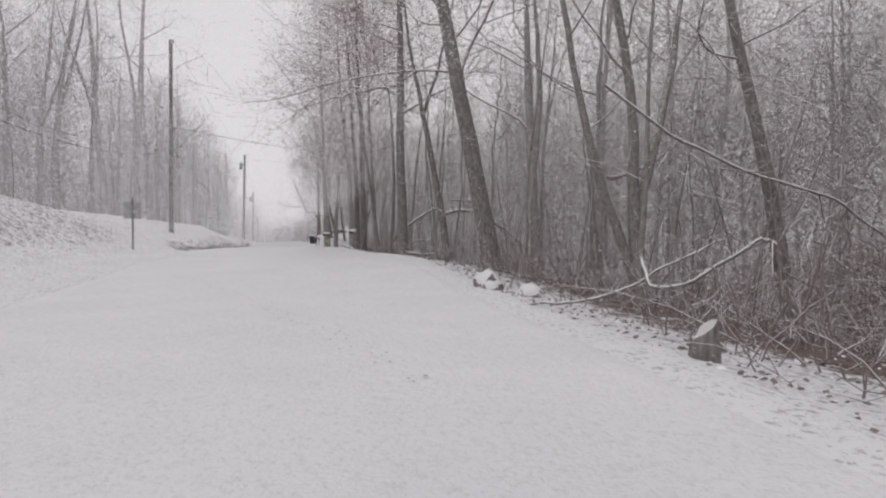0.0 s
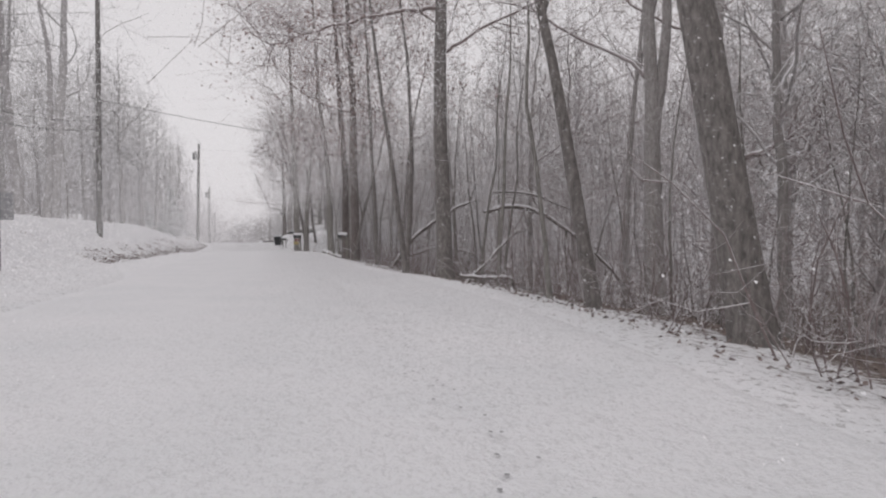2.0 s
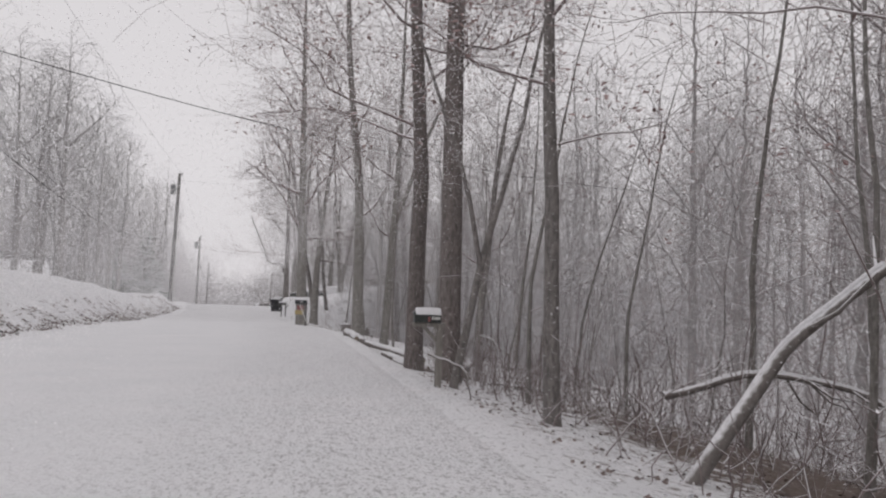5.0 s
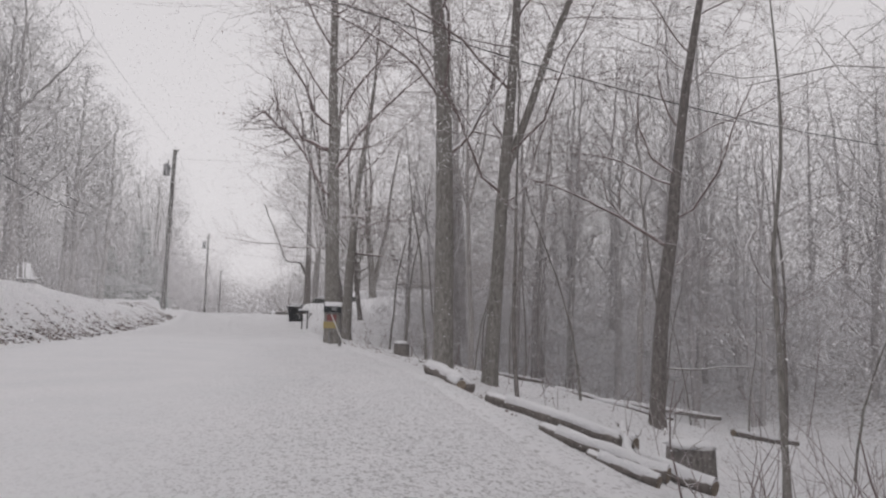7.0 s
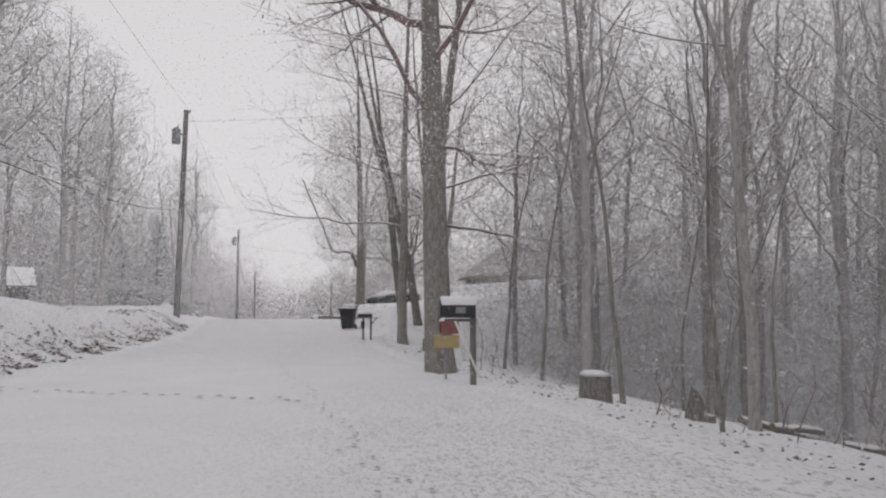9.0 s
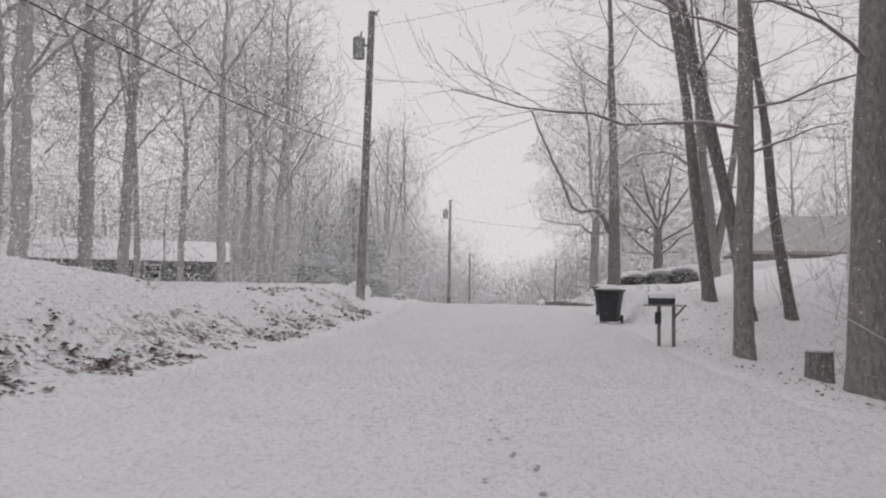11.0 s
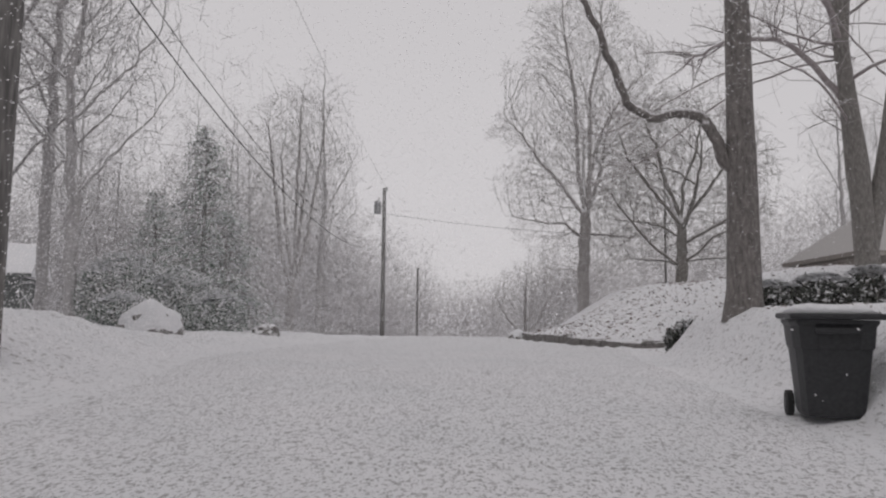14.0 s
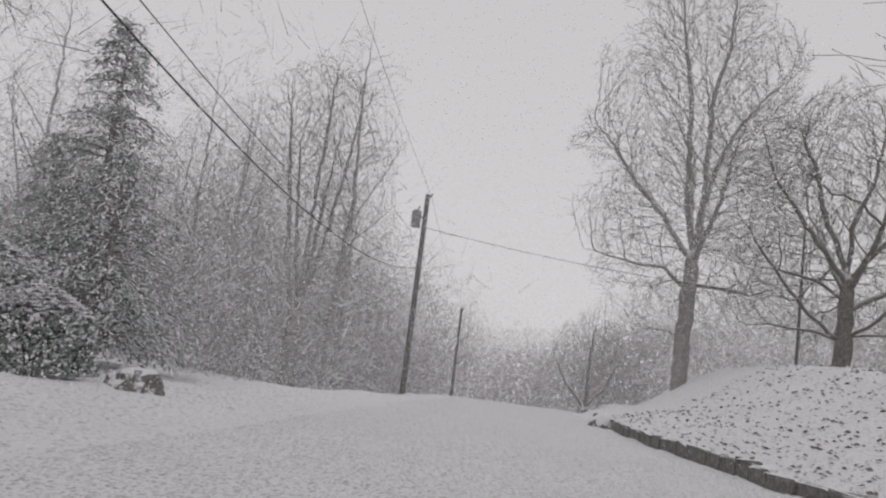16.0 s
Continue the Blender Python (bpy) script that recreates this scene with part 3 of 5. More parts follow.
make_tree(14, 18, 0.22, (6.1, 33.0), (-0.02, 0.0), kids=(21, 13, 9), first=(0.30, 0.2, 0.15), reach=0.95, leaves=0.25, limb=[([(-0.1, 0, 6.6), (-1.4, 0.1, 6.5), (-2.9, 0.2, 6.1), (-4.2, 0.2, 5.6)], 0.06), ([(0.1, 0, 5.6), (0.9, -0.1, 6.2), (1.9, -0.2, 6.6), (2.9, -0.2, 7.3)], 0.05)], label="straight bare tree with wide branches and a few brown leaves")
make_tree(15, 18, 0.185, (5.27, 51.1), (0.0, 0.0), kids=(22, 13, 9), leaves=0.35, first=(0.22, 0.2, 0.15), bark=M_BARK_DARK, label="dark straight bare tree behind the mailbox")
make_tree(16, 21, 0.215, (5.55, 49.2), (0.0, 0.0), kids=(22, 13, 9), leaves=0.2, first=(0.28, 0.2, 0.15), bark=M_BARK_DARK, label="thick dark bare tree behind the mailbox")
make_tree(43, 12.5, 0.10, (6.2, 39.5), (-0.03, 0.0), kids=(17, 9, 7), first=(0.25, 0.2, 0.15), leaves=0.75, reach=1.1, crook=2.0, label="slim crooked tree thick with withered leaves")
make_tree(41, 13.5, 0.11, (6.0, 45.2), (-0.05, 0.0), kids=(17, 9, 7), first=(0.25, 0.2, 0.15), leaves=0.75, reach=1.15, label="slim tree still holding withered brown leaves")
make_tree(17, 10, 0.08, (5.2, 33.4), (-0.07, 0.0), kids=(9, 5, 4), label="thin bare sapling at the road edge")
make_tree(18, 16, 0.27, (11.0, 31.5), (-0.03, 0.0), forks=((0.3, 0.12, 0.0),), label="bare tree with two stems in the hollow", bark=M_BARK_PALE_HAZE, twig=M_TWIG_HAZE)
make_tree(19, 14, 0.15, (13.0, 37.5), (0.0, 0.0), forks=((0.55, 0.3, 0.0),), label="slim bare tree in the hollow", bark=M_BARK_PALE_HAZE, twig=M_TWIG_HAZE)
make_tree(21, 6.0, 0.04, (9.4, 60.2), (0.05, 0.0), kids=(8, 4, 3), first=(0.3, 0.2, 0.15), crook=3.0, label="thin crooked sapling beside the sawn stump")
make_tree(22, 20, 0.23, (5.68, 66.4), (-0.045, 0.0), kids=(21, 13, 9), first=(0.22, 0.2, 0.15), bark=M_BARK_MID, label="tall straight bare tree on the verge")
make_tree(23, 17, 0.17, (6.75, 66.7), (-0.02, 0.0), kids=(21, 13, 9), forks=((0.31, 0.36, 0.0),), first=(0.22, 0.2, 0.15), bark=M_BARK_MID, label="forked bare tree with snow in its crotch")
make_tree(24, 15, 0.185, (10.4, 66.3), (-0.03, 0.0), kids=(21, 13, 9), first=(0.22, 0.2, 0.15), label="bare tree beside a sawn stump", bark=M_BARK)
make_tree(25, 9, 0.05, (6.9, 64.95), (-0.02, 0.0), kids=(7, 5, 4), label="thin bare sapling by the felled logs")
make_tree(26, 21, 0.29, (3.95, 79.2), (-0.055, 0.0), kids=(23, 13, 9), first=(0.22, 0.2, 0.15), leaves=0.05,
          limb=[([(-0.15, 0, 6.9), (-1.0, 0, 7.3), (-1.9, 0.2, 7.5), (-2.8, 0.3, 8.4)], 0.12)], bark=M_BARK_MID, label="big spreading bare tree behind the newspaper boxes")
make_tree(27, 15, 0.15, (10.1, 88.5), (0.02, 0.0), forks=((0.5, 0.3, 0.0),), label="slim forked bare tree", bark=M_BARK_PALE_HAZE, twig=M_TWIG_HAZE)
make_tree(28, 16, 0.20, (14.5, 88.9), (0.0, 0.0), bark=M_BARK_PALE_HAZE, twig=M_TWIG_HAZE)
make_tree(29, 13, 0.10, (8.1, 74.7), (0.02, 0.0), kids=(8, 6, 5), first=(0.42, 0.2, 0.15), forks=((0.42, 0.32, 0.0), (0.42, -0.3, 0.1)), label="thin bare tree forking into three", bark=M_BARK_PALE_HAZE, twig=M_TWIG_HAZE)
make_tree(30, 18, 0.22, (10.7, 89.8), (-0.01, 0.0), first=(0.4, 0.2, 0.15), bark=M_BARK_PALE_HAZE, twig=M_TWIG_HAZE)
make_tree(31, 17, 0.27, (5.0, 88.6), (-0.01, 0.0), kids=(21, 13, 9), first=(0.22, 0.2, 0.15), bark=M_BARK_MID, leaves=0.06)
make_tree(32, 16, 0.20, (4.35, 92.6), (-0.06, 0.0), kids=(20, 12, 8), first=(0.22, 0.2, 0.15), bark=M_BARK_MID, label="leaning bare tree close to the road")
make_tree(33, 18, 0.28, (12.0, 95.0), (0.0, 0.0), first=(0.4, 0.2, 0.15), bark=M_BARK_PALE_HAZE, twig=M_TWIG_HAZE)
make_tree(34, 15, 0.18, (4.75, 97.9), (-0.06, 0.0), kids=(8, 6, 5), first=(0.35, 0.2, 0.15), label="dark bare tree behind the double mailbox")
make_tree(35, 15, 0.19, (5.3, 96.2), (-0.09, 0.0), kids=(8, 6, 5), first=(0.4, 0.2, 0.15), forks=((0.2, -0.16, 0.0),), label="dark bare tree with two stems behind the double mailbox")
make_tree(36, 14, 0.15, (6.3, 96.4), (-0.1, 0.0), kids=(8, 6, 5), first=(0.35, 0.2, 0.15))
make_tree(37, 16, 0.27, (3.36, 110.0), (0.015, 0.0), kids=(12, 7, 6), first=(0.46, 0.2, 0.15), crook=0.5,
          sink=0.25, limb_twigs=0, twig=M_BARK,
          limb=[([(0.0, 0, 1.9), (-0.2, 0, 2.2), (-0.36, 0, 2.55), (-0.5, 0.02, 2.92), (-0.8, 0.05, 3.06), (-1.5, 0.1, 2.95), (-1.8, 0.15, 3.5), (-2.05, 0.2, 4.2), (-2.4, 0.25, 4.95), (-2.9, 0.3, 6.0), (-3.4, 0.4, 7.3)], 0.115)],
          label="thick dark tree with one elbowed limb on the lawn edge")
make_tree(38, 17, 0.36, (9.1, 118.6), (-0.05, 0.0), kids=(15, 9, 7), first=(0.3, 0.2, 0.15), forks=((0.12, 0.22, 0.0), (0.2, -0.12, 0.1)), bark=M_BARK_MID, twig=M_TWIG_HAZE, label="big bare yard tree splitting low into stems",
          limb=[([(-0.6, 0, 6.2), (-2.2, -1.2, 7.3), (-3.8, -2.2, 7.3), (-5.2, -3.0, 6.4)], 0.1), ([(-0.5, 0, 7.5), (-2.0, -2.0, 8.6), (-3.6, -4.0, 8.6), (-4.6, -5.5, 7.6)], 0.09),
                ([(-0.5, 0, 7.4), (-3.0, -1.0, 6.6), (-5.0, -1.6, 5.2), (-6.3, -1.6, 4.1), (-7.4, -1.7, 3.7)], 0.035), ([(-0.5, 0, 7.8), (-4.0, -1.5, 6.6), (-5.8, -2.0, 5.5), (-7.2, -2.2, 4.8)], 0.035)])
make_tree(47, 13, 0.15, (9.1, 16.8), (-0.05, 0.0), kids=(12, 8, 6), first=(0.3, 0.2, 0.15), forks=((0.1, -0.38, 0.0), (0.16, 0.2, 0.1)), crook=2.6, bark=M_BARK_MID, label="crooked dark tree with curving stems in the brush")
make_tree(48, 14, 0.17, (11.6, 15.5), (-0.12, 0.0), kids=(12, 8, 6), first=(0.3, 0.2, 0.15), crook=2.0, label="dark bare tree leaning over the brush")
make_tree(45, 10.0, 0.07, (5.3, 47.8), (0.22, 0.0), kids=(8, 5, 4), first=(0.4, 0.2, 0.15), forks=((0.24, -0.42, 0.0),), crook=1.8, label="crooked forked bare tree beside the mailbox")
crown_tree(39, (4.8, 150.0), 0.38, [(0, 0, -0.3), (0.02, 0, 2.0), (0.12, 0, 4.4), (0.2, 0, 6.2), (-0.25, 0.1, 8.6), (-0.4, 0.1, 12.0), (-0.5, 0.2, 14.6), (-1.0, 0.3, 17.4), (-1.3, 0.3, 20.0), (-1.2, 0.3, 22.0)],
           [[(0.25, 0, 6.4), (0.45, -0.2, 9.0), (0.45, -0.3, 12.0), (0.5, -0.3, 14.6), (1.1, -0.4, 17.0), (1.2, -0.4, 20.0), (1.4, -0.4, 21.6)],
            [(0.2, 0, 6.0), (-1.4, 0.5, 8.4), (-2.7, 0.8, 9.9), (-4.0, 0.9, 11.8), (-5.2, 1.0, 13.2)], [(0.45, 0, 8.8), (1.1, 0.4, 11.2), (1.9, 0.6, 13.0), (3.4, 0.8, 15.2), (5.2, 0.8, 16.8)],
            [(0.12, 0, 4.6), (-1.2, -0.5, 5.6), (-3.0, -0.7, 5.7), (-5.0, -0.8, 6.1)], [(0.15, 0, 5.0), (1.4, -0.3, 4.9), (2.9, -0.3, 4.7), (4.6, -0.4, 5.4)],
            [(0.05, 0, 2.2), (-0.6, 0.2, 2.7), (-1.8, 0.3, 2.6), (-3.6, 0.3, 1.6)], [(0.2, 0, 6.0), (0.9, -1.6, 8.5), (1.2, -3.0, 11.0)], [(0.2, 0, 6.4), (0.2, 1.8, 9.0), (0.4, 3.2, 12.0)]],
           [(1.5, 2.0), (3.0, 3.6), (6.0, 5.2), (9.0, 6.0), (12.0, 6.4), (15.0, 5.6), (18.0, 4.4), (20.5, 3.0), (22.5, 0.8)], 9000, M_BARK_PALE_HAZE, M_BARK_PALE_HAZE, "tall spreading bare tree by the crest of the road")
crown_tree(40, (9.4, 142.0), 0.33, [(0, 0, -0.3), (0, 0, 1.0), (0.02, 0, 2.6), (0.0, 0, 3.6), (0.1, 0.1, 5.4), (0.9, 0.2, 7.4), (1.3, 0.2, 10.0)],
           [[(0, 0, 1.0), (-1.2, -0.4, 1.7), (-2.3, -0.7, 2.7), (-3.4, -0.9, 4.1), (-4.4, -1.0, 5.4)], [(0, 0, 1.0), (-1.1, 0.5, 1.4), (-2.5, 0.8, 1.45), (-4.8, 1.0, 1.4)],
            [(0, 0, 2.6), (-1.3, -0.6, 3.2), (-2.8, -0.9, 3.4), (-4.9, -1.0, 3.6)], [(0, 0, 2.2), (1.4, 0.4, 3.0), (2.6, 0.6, 3.7), (3.5, 0.6, 5.9), (4.4, 0.6, 8.2)],
            [(0, 0, 3.4), (1.1, -0.5, 4.9), (2.3, -0.8, 6.6), (2.6, -0.9, 9.4)], [(0, 0, 3.6), (-0.8, 0.4, 5.9), (-1.3, 0.5, 7.9), (-2.0, 0.6, 9.6)],
            [(0, 0, 3.2), (-1.7, -0.4, 5.3), (-3.0, -0.6, 6.9), (-3.6, -0.7, 8.9)], [(0, 0, 1.1), (0.7, -0.3, 1.7), (1.6, -0.6, 2.6), (2.6, -0.8, 3.0)], [(0, 0, 1.2), (1.4, 0.4, 1.5), (3.4, 0.6, 1.6)],
            [(0, 0, 3.0), (0.3, -1.8, 4.6), (0.4, -3.2, 6.6)], [(0, 0, 2.8), (-0.2, 1.8, 4.6), (-0.4, 3.4, 6.4)]],
           [(0.9, 2.6), (2.2, 4.7), (4.0, 5.3), (6.0, 5.5), (8.0, 5.0), (9.6, 3.8), (10.9, 1.4)], 7000, M_BARK_MID, M_BARK_MID, "broad round-headed bare tree on the knoll")
crown_tree(46, (1.4, 168.0), 0.22, [(0, 0, -0.3), (0.1, 0, 1.6), (0.1, 0, 4.0), (0.3, 0, 7.6)], [[(0.05, 0, 1.6), (-1.4, 0, 3.2), (-2.4, 0.2, 5.0)], [(0.05, 0, 1.6), (1.4, 0.2, 3.2), (2.2, 0.2, 5.2)], [(0.05, 0, 1.8), (0.2, 1.6, 3.6)]],
           [(1.2, 1.4), (2.5, 2.8), (4.5, 3.3), (6.5, 2.6), (8.2, 0.8)], 2200, M_BARK_PALE_HAZE, M_BARK_PALE_HAZE, "distant round-headed bare tree beside the road")
# Trees on the bank get the light bark, with haze in its colour.
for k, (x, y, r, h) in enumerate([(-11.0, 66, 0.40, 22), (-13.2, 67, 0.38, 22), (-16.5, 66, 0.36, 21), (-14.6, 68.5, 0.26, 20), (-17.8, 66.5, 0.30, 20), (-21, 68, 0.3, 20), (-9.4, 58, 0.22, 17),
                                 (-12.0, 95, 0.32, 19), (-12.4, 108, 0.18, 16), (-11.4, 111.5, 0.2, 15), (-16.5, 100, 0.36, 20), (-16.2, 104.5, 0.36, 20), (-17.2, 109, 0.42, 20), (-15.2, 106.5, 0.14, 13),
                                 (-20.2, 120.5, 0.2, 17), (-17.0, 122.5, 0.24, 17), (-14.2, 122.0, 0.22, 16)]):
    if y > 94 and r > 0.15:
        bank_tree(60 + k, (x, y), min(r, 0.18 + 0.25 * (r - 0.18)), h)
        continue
    make_tree(60 + k, h, r, (x, y), (0.02 * math.sin(k * 2.3), 0), kids=(12, 8, 6), first=(0.3, 0.2, 0.15), forks=((0.34 + 0.05 * (k % 4), 0.34 * (-1) ** k, 0.1),) if k % 3 else (), reach=1.15, crook=1.7, bark=M_BARK_HAZE, twig=M_BARK_HAZE,
              label="tall bare tree on the bank, bark lightened as haze" if y < 100 else "bare yard tree on the snowy bank", group="trees on the bank")
crown_tree(90, (-14.6, 150), 0.30, [(0, 0, -0.3), (0, 0, 2.6), (0.2, 0, 5.0), (0.3, 0, 11.0), (0.5, 0, 17.0)],
           [[(0, 0, 3.0), (-0.8, 0.2, 6.4), (-1.4, 0.3, 11.0), (-2.0, 0.3, 15.4)], [(0.1, 0, 3.4), (1.0, -0.2, 6.6), (1.8, -0.3, 11.4), (2.2, -0.3, 15.0)], [(0.1, 0, 4.0), (0.3, 1.0, 8.0), (0.6, 1.5, 13.0)], [(0.1, 0, 3.8), (-0.2, -1.0, 8.0), (-0.4, -1.6, 12.6)]],
           [(4.0, 1.4), (8.0, 2.8), (12.0, 3.5), (15.0, 3.0), (17.6, 0.9)], 4500, M_BARK_PALE_HAZE, M_BARK_PALE_HAZE, "bare tree with many upright stems", "trees on the bank")

KEPT = [(o.location.x, o.location.y) for o in bpy.data.objects if o.name.startswith("tree")]


def free(x, y, gap):
    return all((x - a) ** 2 + (y - b) ** 2 > gap * gap for a, b in KEPT)


def woods():
    """Fills the woods with copies of a few bare trees and saplings."""
    rng = random.Random(5)
    # Bark and twigs lighten with depth into the woods: haze in the colour.
    tall = [bank_tree(200 + i, (20 + 3 * i, 44 - 7 * i), 0.10 + 0.018 * i, 13.5 + 1.2 * i, 0.8, 0.18 + 0.03 * (i % 3), 1000, M_BARK_PALE_HAZE if i < 2 else M_BARK_HAZE, M_TWIG_HAZE if i < 1 else M_BARK_HAZE,
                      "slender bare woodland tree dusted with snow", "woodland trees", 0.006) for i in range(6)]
    thin = [make_tree(230 + i, 6 + i, 0.035 + 0.008 * i, (9 + 2 * i, 40 - 4 * i), (0.05 * (i - 1.5), 0.03), kids=(9, 4, 2), first=(0.2, 0.2, 0.15), reach=1.3, crook=2.2, bark=M_BARK_MID, twig=M_TWIG_HAZE, label="thin bare sapling among the woods", group="saplings") for i in range(4)]
    spots = []
    for _ in range(4000):
        pick = rng.random()
        if pick < 0.55:
            x, y = rng.uniform(8.5, 36), rng.uniform(4, 101)
            if x < lerp_tab(y, EDGE_R) + (8 if y > 48 else 5) or (54 < y < 84 and x < 26 and rng.random() < 0.75) or (y <= 54 and x < 22 and rng.random() < 0.6):
                continue
        elif pick < 0.86:
            x, y = rng.uniform(-36, -12.5), rng.uniform(48, 165)
            if -40 < x < -18 and 118 < y < 145 or (x > -14 and y > 100 and y < 128):
                continue
        else:
            s = 1 if rng.random() < 0.45 else -1
            x, y = s * rng.uniform(13 if s < 0 else 4, 60) + (6 if s > 0 else 0), rng.uniform(150, 260)
        if free(x, y, 1.9):
            spots.append((x, y))
            KEPT.append((x, y))
        if len(spots) >= 118:
            break
    spots += [(8.7, 84.5), (10.2, 88), (8.4, 92), (11.2, 95), (13.5, 85), (16.5, 89.5), (19.5, 85), (17.8, 93), (22, 90), (21.5, 96), (15, 98.5), (26, 93), (3.5, 222), (5.5, 214), (8, 226), (10.5, 216), (2.6, 236), (6.5, 240)]
    for x, y in spots:
        s = rng.uniform(0.85, 1.15)
        copy_thing(rng.choice(tall[:3] if 0 < x < 17 else tall[3:]), pose(x, y, lay(x, y), 0, 0, rng.uniform(0, 360)) @ Matrix.Scale(s, 4))
    n = 0
    while n < 72:
        if rng.random() < 0.78:
            y = rng.uniform(8, 92)
            x = lerp_tab(y, EDGE_R) + 1.0 + abs(rng.gauss(0, 7))
        else:
            x, y = rng.uniform(-30, -10), rng.uniform(50, 130)
        if free(x, y, 0.8) and not (x < 0 and y > 112):
            KEPT.append((x, y))
            copy_thing(rng.choice(thin), pose(x, y, lay(x, y), 0, 0, rng.uniform(0, 360)))
            n += 1


woods()


def far_woods():
    """The depth of the woods behind the nearer trees: many slim stems with a few boughs each."""
    rng = random.Random(15)
    t = Tubes()
    for k in range(520):
        pick = rng.random()
        if pick < 0.5:
            x, y = rng.uniform(20, 80), rng.uniform(0, 112)
        elif pick < 0.85:
            x, y = rng.uniform(-85, -24), rng.uniform(45, 200)
            if x > -42 and 116 < y < 146:
                continue
        else:
            s = 1 if rng.random() < 0.5 else -1
            x, y = s * rng.uniform(14, 70) + (8 if s > 0 else -2), rng.uniform(158, 290)
        h, r = rng.uniform(9, 17), rng.uniform(0.07, 0.2)
        p = Vector((x, y, ground_z(x, y) - 0.2))
        lean = Vector((rng.gauss(0, 0.09), rng.gauss(0, 0.09), 1))
        pts = [p + lean * h * q + Vector((rng.gauss(0, 0.3 * q + 0.02), 0, 0)) for q in (0, 0.25, 0.5, 0.75, 1.0)]
        t.add(pts, [r * 1.2, r * 0.85, r * 0.65, r * 0.4, r * 0.1], 5)
        for _ in range(18):
            q = rng.uniform(0.12, 0.95)
            a = p + lean * h * q
            d = turned(lean.normalized(), radians(rng.uniform(35, 80)), rng)
            ln = h * rng.uniform(0.1, 0.3) * (1.15 - q)
            t.add([a, a + d * ln * 0.5, a + (d + Vector((0, 0, 0.35))) * ln], [r * 0.3, r * 0.2, 0.012], 3)
    tagged(new("far_woods", t.mesh("far_woods", M_FAR_HAZE)), "mass of bare woods behind the nearer trees, paled as haze", "woods", kind="stuff")


far_woods()


def twig_mass(name, patches, mat, seed, label):
    """The fine twigs of the woods' depth, each a tapering sliver. patches: count, x, x, y, y, lowest, highest, width."""
    rng = np.random.default_rng(seed)
    spots = []
    for n, x0, x1, y0, y1, low, top, wide in patches:
        x, y = rng.uniform(x0, x1, n) + rng.normal(0, 0.8 if wide < 1 else 2.2, n), rng.uniform(y0, y1, n) + rng.normal(0, 2, n)
        z = np.array([ground_z(a, b) for a, b in zip(x, y)]) + low + (top - low) * rng.beta(0.95, 1.35, n)
        keep = ~((x > -40) & (x < -15) & (y > 112) & (y < 146)) & ~((x > 8) & (y > 100) & (y < 146) & (x < 30))
        spots.append(np.stack([x, y, z, np.full(n, wide)], 1)[keep])
    p = np.concatenate(spots)
    p, wide = p[:, :3], p[:, 3:]
    n = len(p)
    d = rng.normal(0, 1, (n, 3)) * (0.8, 0.8, 0.5) + (0, 0, 0.6)
    d /= np.linalg.norm(d, axis=1)[:, None]
    side = np.cross(d, rng.normal(0, 1, (n, 3)))
    side /= np.linalg.norm(side, axis=1)[:, None]
    ln, w = rng.uniform(0.7, 2.1, (n, 1)) * wide ** 0.3, rng.uniform(0.007, 0.018, (n, 1)) * wide
    v = np.stack([p - side * w, p + side * w, p + d * ln], 1).reshape(-1, 3)
    soup(name, v, mat, label, "woods")


# Both masses use twig colours lightened to stand for haze.
twig_mass("woodland_twigs", [(150000, 14, 62, 0, 57, 0, 18, 0.7), (12000, 8.5, 15, 6, 56, 0, 8, 0.4)], M_BRUSH_HAZE, 21, "fine brown twigs paled as haze, filling the depth of the woods")
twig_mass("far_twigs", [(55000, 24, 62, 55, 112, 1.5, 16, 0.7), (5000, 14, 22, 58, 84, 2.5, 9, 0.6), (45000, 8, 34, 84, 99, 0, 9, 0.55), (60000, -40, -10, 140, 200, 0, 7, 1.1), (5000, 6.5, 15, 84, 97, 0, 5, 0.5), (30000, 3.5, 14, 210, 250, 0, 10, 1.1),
                        (215000, -62, -16, 46, 150, 0, 18, 1.0), (120000, -60, -12, 150, 230, 0, 14, 1.2), (80000, 8, 60, 160, 230, 0, 11, 1.2), (26000, -14, 2, 225, 300, 0, 13, 1.6)], M_FAR_HAZE, 22, "fine twigs paled as haze, filling the depth of the woods")


